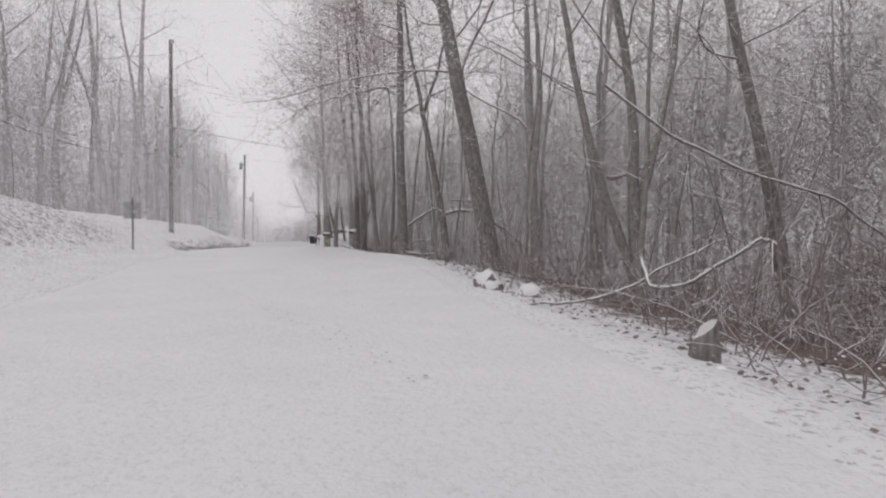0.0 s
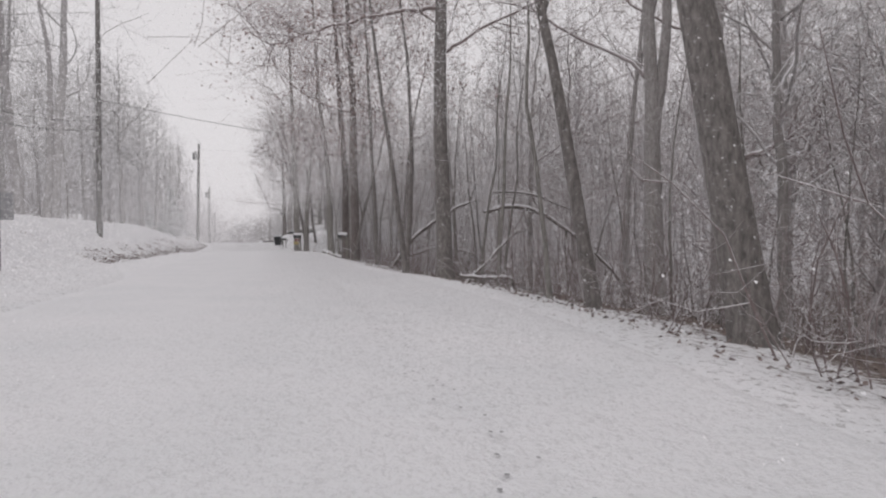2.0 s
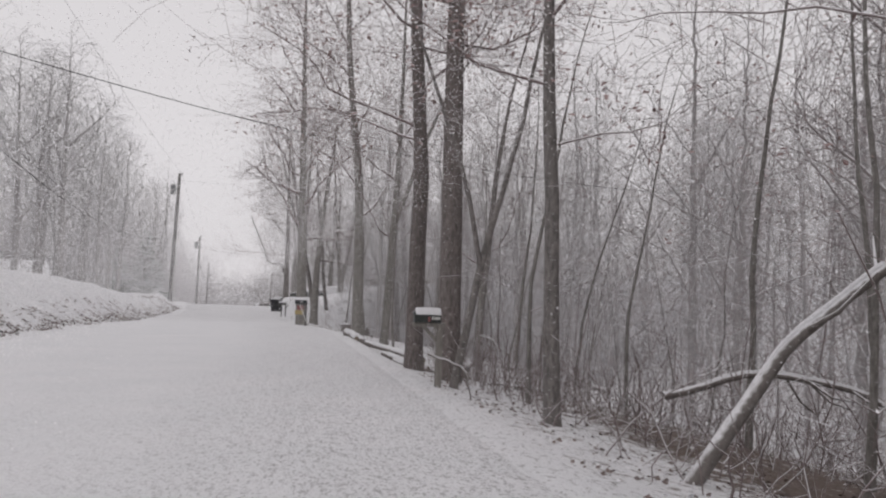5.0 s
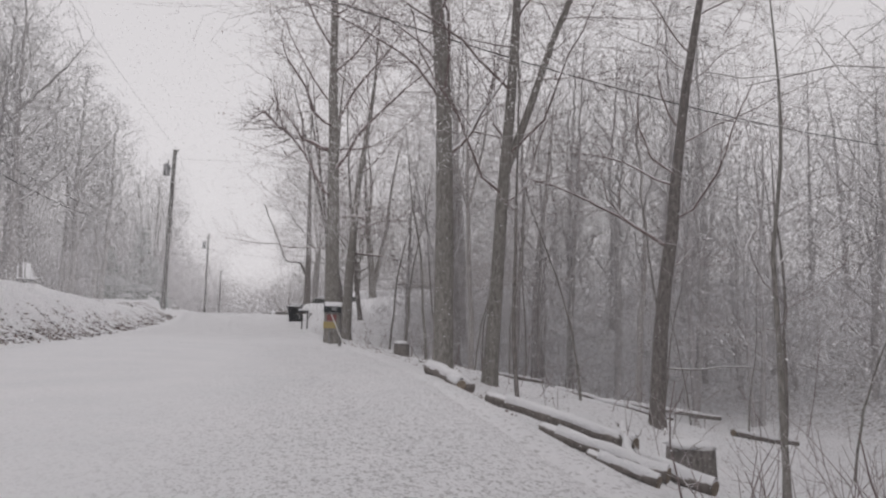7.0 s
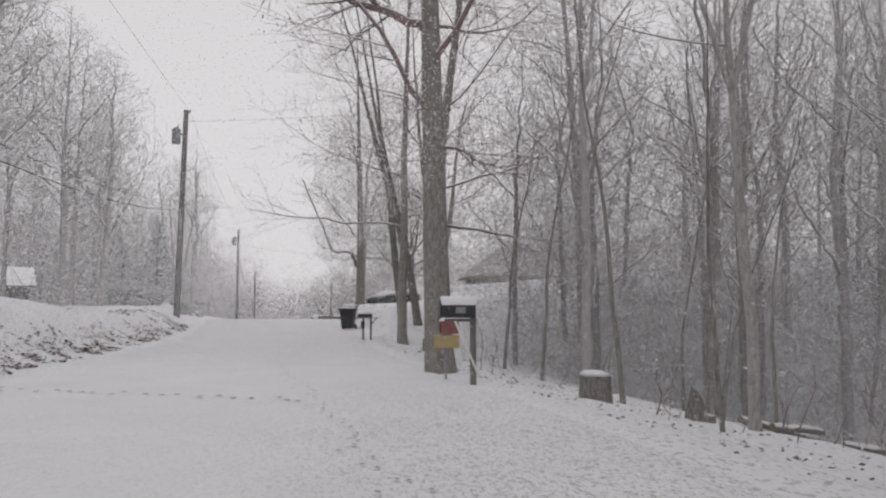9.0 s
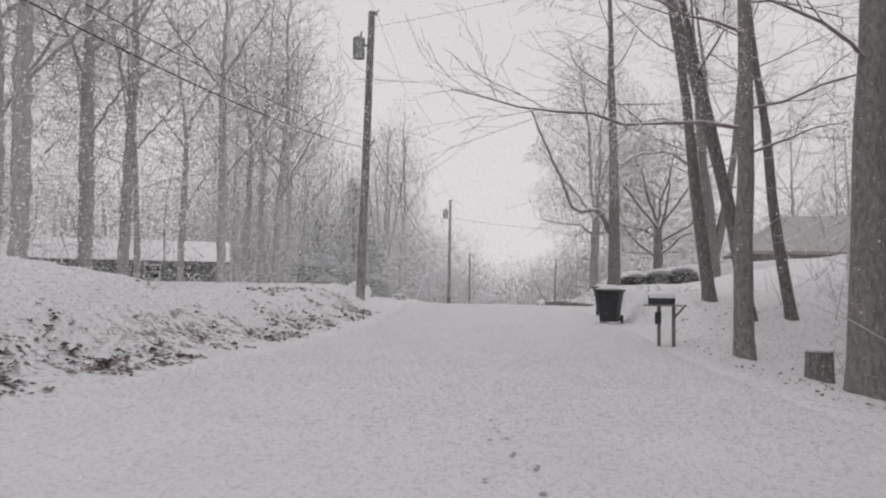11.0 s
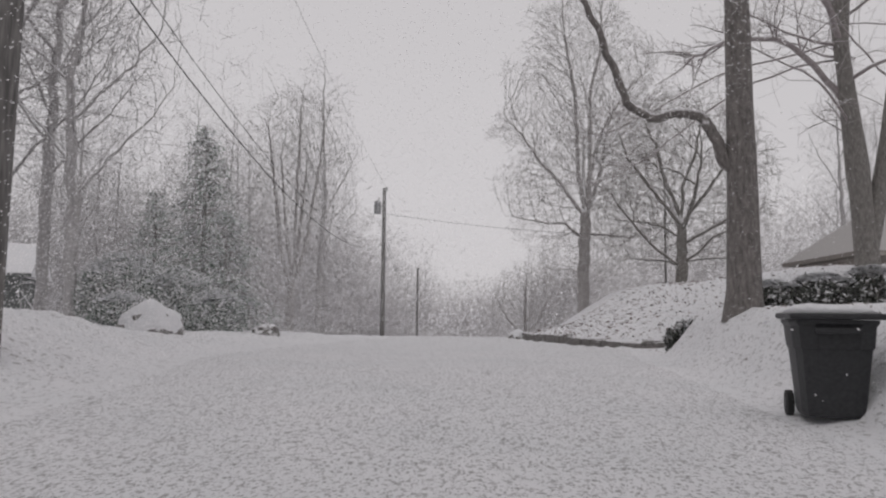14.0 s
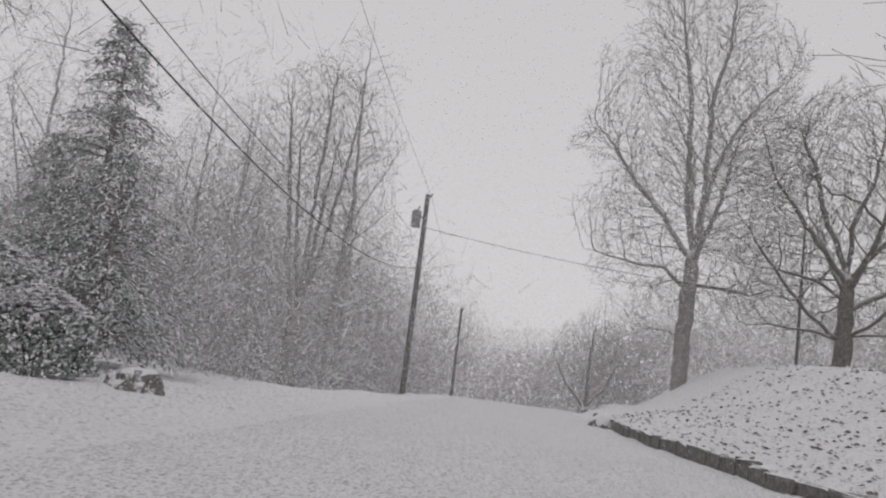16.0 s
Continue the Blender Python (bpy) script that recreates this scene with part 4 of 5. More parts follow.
# ---- undergrowth and litter ----
def undergrowth():
    rng = random.Random(8)
    tubes = Tubes()
    for k in range(2500):
        if k >= 2220:
            y = rng.uniform(46, 57)
            x = lerp_tab(y, EDGE_R) + 0.9 + abs(rng.gauss(0, 2.2))
        elif k < 1900:
            y = rng.uniform(2, 54)
            x = lerp_tab(y, EDGE_R) + 0.7 + abs(rng.gauss(0, 6.5))
        elif k < 2070:
            y = rng.uniform(55, 93)
            x = lerp_tab(y, EDGE_R) + 1.0 + abs(rng.gauss(0, 7))
        else:
            y = rng.uniform(45, 130)
            x = lerp_tab(y, EDGE_L) - 8 - abs(rng.gauss(0, 6))
        p = Vector((x, y, lay(x, y) - 0.05))
        h = rng.uniform(0.4, 1.5) * (1 if rng.random() < 0.8 else 1.8)
        d = Vector((rng.gauss(0, 0.45), rng.gauss(0, 0.45), 1)).normalized()
        if k >= 2220:
            h, d = min(h, 1.1), Vector((d.x * 0.4, d.y * 0.4, 1)).normalized()
        pts = [p]
        for i in range(4):
            d = (d + Vector((rng.gauss(0, 0.22), rng.gauss(0, 0.22), -0.06 * i))).normalized()
            pts.append(pts[-1] + d * h / 4)
        r = rng.uniform(0.005, 0.014) * (0.55 if k >= 2220 else 1)
        tubes.add(pts, [r, r * 0.9, r * 0.75, r * 0.6, r * 0.4], 3)
        for _ in range(3):
            i = rng.randint(1, 3)
            q = pts[i]
            dd = turned(d, radians(rng.uniform(35, 75)), rng)
            tubes.add([q, q + dd * h * 0.18, q + (dd + Vector((0, 0, 0.25))) * h * 0.36], [r * 0.6, r * 0.5, r * 0.3], 3)
    tagged(new("undergrowth", tubes.mesh("undergrowth", M_TWIG)), "tangle of bare brown brush and twigs in the snow", "undergrowth", kind="stuff")


def litter():
    rng = random.Random(9)
    v, f = [], []
    for k in range(-2400, 16000):
        if k < 3200:
            if k % 14 == 0 or k == -2400:
                cy = rng.uniform(46, 104)
                cx = lerp_tab(cy, EDGE_L) - 0.15 - (abs(rng.gauss(0, 0.5)) if rng.random() < 0.6 else rng.uniform(0, 1.5 + 1.2 * ss(84, 96, cy)))
            x, y = cx + rng.gauss(0, 0.13), cy + rng.gauss(0, 0.16)
        elif k < 5600:
            y = rng.uniform(4, 46)
            x = lerp_tab(y, EDGE_L) - 2.4 - abs(rng.gauss(0, 1.9))
            if noise.noise(Vector((x * 0.7, y * 0.5, 2))) < 0.0:
                continue
        elif k < 11500:
            y = rng.uniform(3, 50)
            x = lerp_tab(y, EDGE_R) + 0.1 + abs(rng.gauss(0, 3.2))
        elif k < 13500:
            y = rng.uniform(60, 122)
            x = lerp_tab(y, EDGE_R) + 0.05 + abs(rng.gauss(0, 2.3))
        else:
            y = rng.uniform(119, 140)
            x = lerp_tab(y, EDGE_R) + 0.3 + rng.uniform(0, 8)
        z = lay(x, y) + rng.uniform(0.0, 0.03)
        a = rng.uniform(0, 6.28)
        s = rng.uniform(0.02, 0.055) * (1.3 if k < 3200 or k >= 13500 else 0.72)
        c, sn, tilt = math.cos(a) * s, math.sin(a) * s, rng.uniform(0.2, 0.9) * s
        i = len(v)
        v += [(x - c, y - sn, z), (x + sn * 0.6, y - c * 0.6, z + tilt), (x + c, y + sn, z + tilt * 0.4), (x - sn * 0.6, y + c * 0.6, z - 0.005)]
        f.append((i, i + 1, i + 2, i + 3))
    tagged(new("leaf_litter", mesh_object("leaf_litter", v, f, M_LITTER)), "dark fallen leaves poking through the snow", "leaves", kind="stuff")


undergrowth()
litter()


# ---- utility poles and cables ----
def utility_pole(x, y, height, r, lean=(0.0, 0.0), transformer=False, label="weathered wooden utility pole in the snow"):
    z = lay(x, y)
    e = thing("utility_pole", label, "utility pole", pose(x, y, z), "utility poles")
    top = Vector((lean[0] * height, lean[1] * height, height))
    t = Tubes()
    t.add([top * s + Vector((0, 0, -0.3 * (1 - s))) for s in (0, 0.25, 0.5, 0.75, 1)], [r, r * 0.93, r * 0.87, r * 0.8, r * 0.74], 14)
    part("pole", t.mesh("pole", M_POLE), None, e)
    for s, side in ((0.995, 0.0), (0.535, 0.0)):
        p = top * s
        part("insulator", rod(p + Vector((r, 0, 0)), p + Vector((r + 0.1, 0, 0.12)), 0.035, 0.025, 8), M_STONE, e, "small dark porcelain insulator")
        part("bracket", block((0.16, 0.06, 0.1), p + Vector((r * 0.8, 0, -0.05)), 0.01), M_METAL, e)
    if transformer:
        p = top * 0.87 + Vector((-r - 0.25, -0.1, 0))
        can = part("transformer", rod(p + Vector((0, 0, -0.4)), p + Vector((0, 0, 0.35)), 0.22, 0.22, 18), M_METAL, e, "grey steel transformer can")
        part("transformer_lid", rod(p + Vector((0, 0, 0.35)), p + Vector((0, 0, 0.43)), 0.23, 0.12, 18), M_METAL, can)
        part("bushing", rod(p + Vector((0.05, 0, 0.42)), p + Vector((0.1, 0, 0.62)), 0.04, 0.025, 8), M_STONE, can)
        part("mount", block((0.3, 0.08, 0.08), p + Vector((0.2, 0.05, 0.1)), 0.01), M_METAL, can)
    return Vector((x, y, z)) + top


top_a = utility_pole(-6.85, 58.0, 13.0, 0.16, (0.004, 0))
top_b = utility_pole(-6.15, 105.95, 10.75, 0.17, (0.022, 0), True, "wooden utility pole with a grey transformer can")
top_c = utility_pole(-7.9, 147.0, 9.5, 0.15, (0.0, 0), True, "distant wooden utility pole with a transformer can")
top_d = utility_pole(-9.4, 181.0, 10.4, 0.15)
utility_pole(10.1, 150.0, 7.2, 0.08, label="slim pole beside the round-headed tree")
top_z = Vector((-8.6, 12.0, 9.0))


def cable(a, b, sag, r=0.012):
    a, b = Vector(a), Vector(b)
    pts = [a.lerp(b, i / 24) - Vector((0, 0, sag * 4 * (i / 24) * (1 - i / 24))) for i in range(25)]
    t = Tubes()
    t.add(pts, [r] * 25, 5)
    tagged(new("power_cable", t.mesh("power_cable", M_CABLE)), "thin black overhead cable sagging between poles", "cable", "overhead cables")


def at_height(top, z):
    return Vector((top.x + 0.16, top.y, z))


for a, za, b, zb in ((top_a, 6.8, top_b, 6.1), (top_b, 6.1, top_c, 5.4), (top_c, 5.4, top_d, 3.6), (top_z, 6.4, top_a, 6.8)):
    cable(a + Vector((0.16, 0, 0)), b + Vector((0.16, 0, 0)), 0.5, 0.006)
    cable(at_height(a, za), at_height(b, zb), 1.8, 0.013)
    cable(at_height(a, za + 0.45), at_height(b, zb + 0.45), 1.85, 0.008)
cable(top_b + Vector((0, 0, -0.6)), (24, 84, 9.5), 0.6, 0.006)
top_e = utility_pole(30.0, 78.0, 11.0, 0.13, label="slim wooden utility pole back among the trees")
cable((-8.0, 62.1, 9.0), top_e + Vector((0, 0, -0.3)), 1.3, 0.016)
cable(top_c + Vector((0.1, 0, -1.6)), (14, 150, 6.2), 0.5, 0.012)


# ---- sign, mailboxes, bins ----
def road_sign(x, y):
    z = lay(x, y)
    e = thing("road_sign", "square metal road sign on a thin post seen from behind", "road sign", pose(x, y, z, 0, 0, 20))
    part("post", block((0.07, 0.045, 2.2), (0, 0, 0.85), 0.006), M_POLE, e, "dark channel post")
    part("plate", block((0.62, 0.006, 0.62), (0, 0.03, 1.45), 0.002), M_SIGN, e, "bare grey metal plate")
    for dz in (-0.2, 0.2):
        part("bolt", rod((0, 0.02, 1.45 + dz), (0, -0.03, 1.45 + dz), 0.014, sides=6), M_METAL, e)


road_sign(-4.1, 33.3)


def arch_box(w, h, length, thick=0.0):
    """A half-round-topped box along y."""
    bm = bmesh.new()
    ring = [(-w / 2, 0), (-w / 2, h * 0.55)] + [(-w / 2 * math.cos(a), h * 0.55 + h * 0.45 * math.sin(a)) for a in [math.pi * i / 10 for i in range(1, 10)]] + [(w / 2, h * 0.55), (w / 2, 0)]
    rows = [[bm.verts.new((x, y, z)) for x, z in ring] for y in (-length / 2, length / 2)]
    n = len(ring)
    for i in range(n):
        j = (i + 1) % n
        bm.faces.new((rows[0][i], rows[0][j], rows[1][j], rows[1][i]))
    bm.faces.new(rows[0])
    bm.faces.new(list(reversed(rows[1])))
    bmesh.ops.recalc_face_normals(bm, faces=bm.faces)
    bmesh.ops.bevel(bm, geom=list(bm.edges), offset=0.006, segments=1, affect="EDGES")
    return bm


def arch_cap(w, h, length, at, parent):
    """Snow lying over the rounded top of a mailbox."""
    bm = bmesh.new()
    ring = []
    for i in range(13):
        a = math.pi * (0.1 + 0.8 * i / 12)
        ring.append((-w / 2 * 1.02 * math.cos(a), h * (0.55 + 0.45 * math.sin(a)) + 0.045 * math.sin(math.pi * i / 12) ** 0.7 * (1 + 0.15 * math.sin(5 * a))))
    rows = [[bm.verts.new((at[0] + x * s, at[1] + y, at[2] + z - (1 - s) * 0.1)) for x, z in ring] for y, s in ((-length * 0.51, 0.9), (-length * 0.46, 1.0), (0, 1.02), (length * 0.46, 1.0), (length * 0.51, 0.9))]
    for r0, r1 in zip(rows, rows[1:]):
        for i in range(12):
            bm.faces.new((r0[i], r0[i + 1], r1[i + 1], r1[i])).smooth = True
    bm.faces.new(rows[0])
    bm.faces.new(list(reversed(rows[-1])))
    bmesh.ops.recalc_face_normals(bm, faces=bm.faces)
    return part("snow_cap", bm, M_CAP, parent, "white snow over the rounded top")


def mailbox_parts(parent, at, turn, w, h, length, mat, flag=True, bars=True):
    """Body, door, latch, flag and snow; the door faces -x after the turn."""
    m = Matrix.Translation(at) @ Matrix.Rotation(turn, 4, "Z")

    def put(name, bm, material_, label="", par=None):
        if isinstance(bm, bmesh.types.BMesh):
            bmesh.ops.transform(bm, matrix=m, verts=bm.verts)
        return part(name, bm, material_, par or parent, label)

    body = put("box", arch_box(w, h, length), mat)
    door = arch_box(w * 1.03, h * 1.02, 0.02)
    bmesh.ops.translate(door, vec=(0, -length / 2 - 0.012, 0), verts=door.verts)
    door = put("door", door, mat)
    put("latch", block((0.03, 0.02, 0.03), (0, -length / 2 - 0.03, h * 0.9), 0.004), M_METAL, "", door)
    if flag:
        put("flag", block((0.006, 0.035, 0.07), (w / 2 + 0.01, length * 0.02, h * 0.3), 0.002), M_RED, "small red signal flag")
    if bars:
        for k in range(4):
            put("marking", block((0.004, 0.02, 0.04), (w / 2 + 0.001, length * 0.16 + k * 0.032, h * 0.40), 0), M_WHITE, "pale painted marking bar")
    cap = bmesh.new()
    cap_ob = arch_cap(w, h, length, (0, 0, 0), parent)
    cap.free()
    cap_ob.data.transform(m)
    return body


def mailbox_near():
    x, y = 4.9, 47.4
    z = lay(x, y)
    e = thing("mailbox", "dark snow-capped mailbox on a grey wooden post", "mailbox", pose(x, y, z), "mailboxes")
    part("post", block((0.09, 0.09, 1.16), (0.1, 0, 0.34), 0.006), M_POST, e, "weathered grey square post")
    part("arm", block((0.48, 0.08, 0.06), (-0.06, 0, 0.895), 0.006), M_POST, e)
    part("brace", block((0.30, 0.05, 0.05), (-0.04, 0, 0.77), 0.005, Matrix.Rotation(radians(45), 3, "Y")), M_POST, e)
    mailbox_parts(e, (-0.08, 0, 0.926), radians(-90), 0.145, 0.165, 0.37, M_GREENBOX)


def mailbox_far():
    x, y = 3.95, 76.0
    z = lay(x, y)
    e = thing("mailbox", "black snow-capped mailbox with a diagonal white brace", "mailbox", pose(x, y, z), "mailboxes")
    part("post", block((0.09, 0.09, 1.3), (0.1, 0, 0.42), 0.006), M_POLE, e)
    part("arm", block((0.5, 0.12, 0.05), (-0.1, 0, 1.02), 0.004), M_POLE, e)
    part("brace", block((0.035, 0.03, 1.0), (0.0, -0.07, 0.55), 0.004, Matrix.Rotation(radians(-24), 3, "Y")), M_WHITE, e, "pale slanting brace")
    mailbox_parts(e, (-0.15, 0, 1.06), radians(-90), 0.22, 0.29, 0.55, M_BLACK, False, False)
    part("plate", block((0.16, 0.004, 0.1), (-0.12, -0.118, 1.18), 0.001), M_METAL, e, "small pale plate on the side")
    x, y = 3.75, 77.0
    e = thing("newspaper_box", "yellow and red newspaper tubes on a thin steel post", "newspaper box", pose(x, y, lay(x, y)))
    part("post", rod((0, 0, -0.2), (0, 0, 1.0), 0.02, sides=8), M_METAL, e)
    for zz, mat, name, w in ((0.66, M_YELLOW, "yellow_tube", 0.42), (0.9, M_RED, "red_tube", 0.3)):
        bm = bmesh.new()
        for a, b in (((w, 0.2, 0.012), (0, 0, -0.1)), ((w, 0.012, 0.2), (0, -0.1, 0)), ((w, 0.012, 0.2), (0, 0.1, 0)), ((w, 0.2, 0.012), (0, 0, 0.1)), ((0.012, 0.2, 0.2), (w / 2, 0, 0))):
            box(bm, a, Vector(b) + Vector((0.05 if w < 0.4 else 0, 0, zz)), 0.003)
        part(name, bm, mat, e, ("yellow" if mat == M_YELLOW else "red") + " open plastic tube")
    snow_cap("snow_cap", 0.34, 0.19, 0.06, (0.05, 0, 1.005), e)


def mailbox_double():
    x, y = 3.05, 93.8
    e = thing("mailbox", "pair of dark mailboxes under snow on two posts", "mailbox", pose(x, y, lay(x, y), 0, 0, -8) @ Matrix.Scale(0.8, 4), "mailboxes")
    for dx in (-0.12, 0.24):
        part("post", block((0.09, 0.09, 1.25), (dx, 0, 0.42), 0.006), M_POLE, e)
    part("shelf", block((0.95, 0.5, 0.04), (-0.02, 0, 1.04), 0.005), M_POST, e)
    part("brace", block((0.05, 0.05, 0.45), (0.4, 0, 0.9), 0.004, Matrix.Rotation(radians(40), 3, "Y")), M_POLE, e)
    mailbox_parts(e, (-0.1, -0.13, 1.06), radians(-90), 0.2, 0.24, 0.52, M_BLACK, False, False)
    mailbox_parts(e, (0.02, 0.13, 1.06), radians(-90), 0.2, 0.24, 0.52, M_BLACK, False, False)
    part("paper_tube", block((0.16, 0.3, 0.3), (-0.14, 0.02, 0.72), 0.02), M_GREENBOX, e, "dull green newspaper tube under the shelf")


mailbox_near()
mailbox_far()
mailbox_double()


def wheelie_bin():
    e = thing("wheelie_bin", "dark plastic wheeled rubbish bin with snow on its lid", "bin", None, "bins at the roadside")
    bm = bmesh.new()
    rings = []
    for z, w, d, dy in ((0.06, 0.22, 0.26, 0.02), (0.10, 0.235, 0.28, 0.02), (0.70, 0.285, 0.345, 0.0), (0.72, 0.30, 0.36, 0.0), (0.92, 0.315, 0.375, 0.0), (0.95, 0.335, 0.395, 0.0), (0.98, 0.335, 0.395, 0.0)):
        ring = []
        for i in range(20):
            a = 2 * math.pi * (i + 0.5) / 20
            c, s = math.cos(a), math.sin(a)
            k = (abs(c) ** 5 + abs(s) ** 5) ** (-1 / 5)
            ring.append(bm.verts.new((c * k * w, s * k * d + dy, z)))
        rings.append(ring)
    for r0, r1 in zip(rings, rings[1:]):
        for i in range(20):
            bm.faces.new((r0[i], r0[(i + 1) % 20], r1[(i + 1) % 20], r1[i]))
    bm.faces.new(list(reversed(rings[0])))
    bm.faces.new(rings[-1])
    part("body", bm, M_BIN, e)
    lid = block((0.70, 0.82, 0.06), (0, -0.01, 1.015), 0.022)
    lid = part("lid", lid, M_BIN, e)
    snow_cap("snow_cap", 0.66, 0.76, 0.09, (0, 0, 1.044), lid)
    part("handle", rod((-0.24, 0.45, 0.97), (0.24, 0.45, 0.97), 0.016, sides=8), M_BIN, e)
    for s in (-1, 1):
        part("handle_arm", block((0.03, 0.1, 0.04), (s * 0.24, 0.42, 0.97), 0.006), M_BIN, e)
        w = part("wheel", rod((s * 0.24, 0.30, 0.13), (s * 0.29, 0.30, 0.13), 0.13, sides=20), M_RUBBER, e)
        part("hub", rod((s * 0.285, 0.30, 0.13), (s * 0.297, 0.30, 0.13), 0.06, sides=12), M_BIN, w)
    part("axle", rod((-0.24, 0.30, 0.13), (0.24, 0.30, 0.13), 0.012, sides=8), M_METAL, e)
    part("front_grip", block((0.34, 0.05, 0.05), (0, -0.40, 0.88), 0.012), M_BIN, e)
    return e


_bin = wheelie_bin()
_bin.matrix_basis = pose(2.5, 100.8, lay(2.5, 100.8), 0, 0, -14) @ Matrix.Diagonal((1.14, 1.08, 0.94, 1))
_second = copy_thing(_bin, pose(2.66, 105.0, lay(2.62, 105.0), 0, 0, -10))


# ---- stumps, logs and fallen branches ----
def stump(x, y, r, h, seed, label, r2=0.92, slant=0.0):
    rng = random.Random(seed)
    e = thing("tree_stump", label, "tree stump", pose(x, y, lay(x, y)), "stumps")
    n, rows = 18, []
    bm = bmesh.new()
    wob = [rng.uniform(0.88, 1.12) for _ in range(n)]
    for z, k in ((-0.15, 1.06), (0.02, 1.0), (h * 0.3, 0.97), (h * 0.96, r2), (h, r2 * 0.97)):
        rows.append([bm.verts.new((r * k * wob[i] * math.cos(i * 2 * math.pi / n), r * k * wob[i] * math.sin(i * 2 * math.pi / n), z * (1 + (slant * math.cos(i * 2 * math.pi / n) + 0.2 * slant * (wob[i] - 1) * 8 if z > 0.1 else 0)))) for i in range(n)])
    for r0, r1 in zip(rows, rows[1:]):
        for i in range(n):
            bm.faces.new((r0[i], r0[(i + 1) % n], r1[(i + 1) % n], r1[i]))
    bm.faces.new(rows[-1])
    part("wood", bm, M_BARK, e)
    if not slant:
        snow_cap("snow_cap", r * 1.75, r * 1.75, 0.075, (0, 0, h - 0.004), e)


stump(6.05, 76.0, 0.26, 0.40, 1, "short sawn stump with a round cap of snow")
stump(8.5, 61.2, 0.36, 0.42, 2, "wide sawn stump capped with snow beside felled logs")
stump(5.68, 7.6, 0.12, 0.24, 3, "dark broken stump at the road edge", 0.8, 0.35)
stump(7.0, 74.2, 0.2, 0.26, 4, "dark splintered stump with a slanting top", 0.6, -0.8)
stump(5.1, 90.8, 0.22, 0.45, 5, "short stump with snow on top")


def log(a, b, r, seed, label="felled log lying in the snow with snow along its top"):
    rng = random.Random(seed)
    a, b = Vector(a), Vector(b)
    a.z, b.z = lay(a.x, a.y) + r * 0.75 + a.z, lay(b.x, b.y) + r * 0.75 + b.z
    e = thing("log", label, "log", Matrix.Translation(a), "felled logs")
    pts = [(b - a) * (i / 7) + Vector((rng.gauss(0, 0.02), rng.gauss(0, 0.02), rng.gauss(0, 0.012))) for i in range(8)]
    t = Tubes()
    t.add(pts, [r * rng.uniform(0.92, 1.06) * (1 - 0.12 * i / 7) for i in range(8)], 10, 0.05, rng)
    t.f.append(tuple(reversed(range(10))))
    part("bark", t.mesh("bark", M_DRIFT), None, e)
    s = Tubes()
    s.add([p + Vector((0, 0, r * 0.42)) for p in pts[:-1]], [r * 0.9] * 7, 8, 0.12, rng)
    part("snow", s.mesh("snow", M_CAP), None, e, "ridge of snow along the log")
    d = (pts[1] - pts[0]).normalized()
    part("cut_end", rod(pts[0] - d * 0.012, pts[0] + d * 0.02, r * 0.9, sides=14), M_CUT, e, "pale sawn end")


for k, (a, b, r) in enumerate([((5.15, 64.7, 0.0), (5.6, 63.4, 0.02), 0.13), ((5.3, 62.6, -0.02), (5.2, 63.2, -0.02), 0.09), ((7.1, 60.0, 0.22), (5.5, 61.6, 0.02), 0.10), ((7.0, 58.9, 0.04), (5.85, 60.1, 0.02), 0.10),
                              ((6.6, 58.2, 0.0), (6.0, 58.8, 0.0), 0.08), ((7.75, 59.1, 0.0), (6.9, 60.2, 0.06), 0.11), ((6.75, 59.3, 0.08), (7.1, 60.5, 0.42), 0.07)]):
    log(a, b, r, 40 + k)
for k, (x, y, dx, dy, r) in enumerate([(10.4, 73.2, 3.0, -1.6, 0.08), (9.5, 76.6, 2.2, 2.0, 0.07), (13.0, 76.5, 3.6, -1.9, 0.09), (11.0, 80.5, 3.0, 1.5, 0.08), (15.5, 72.0, 3.6, 2.2, 0.1), (14.5, 82.0, 3.4, -1.2, 0.09)]):
    log((x, y, 0.06), (x + dx, y + dy, 0.22 * (k % 3)), r, 80 + k, "fallen trunk under snow across the hollow")



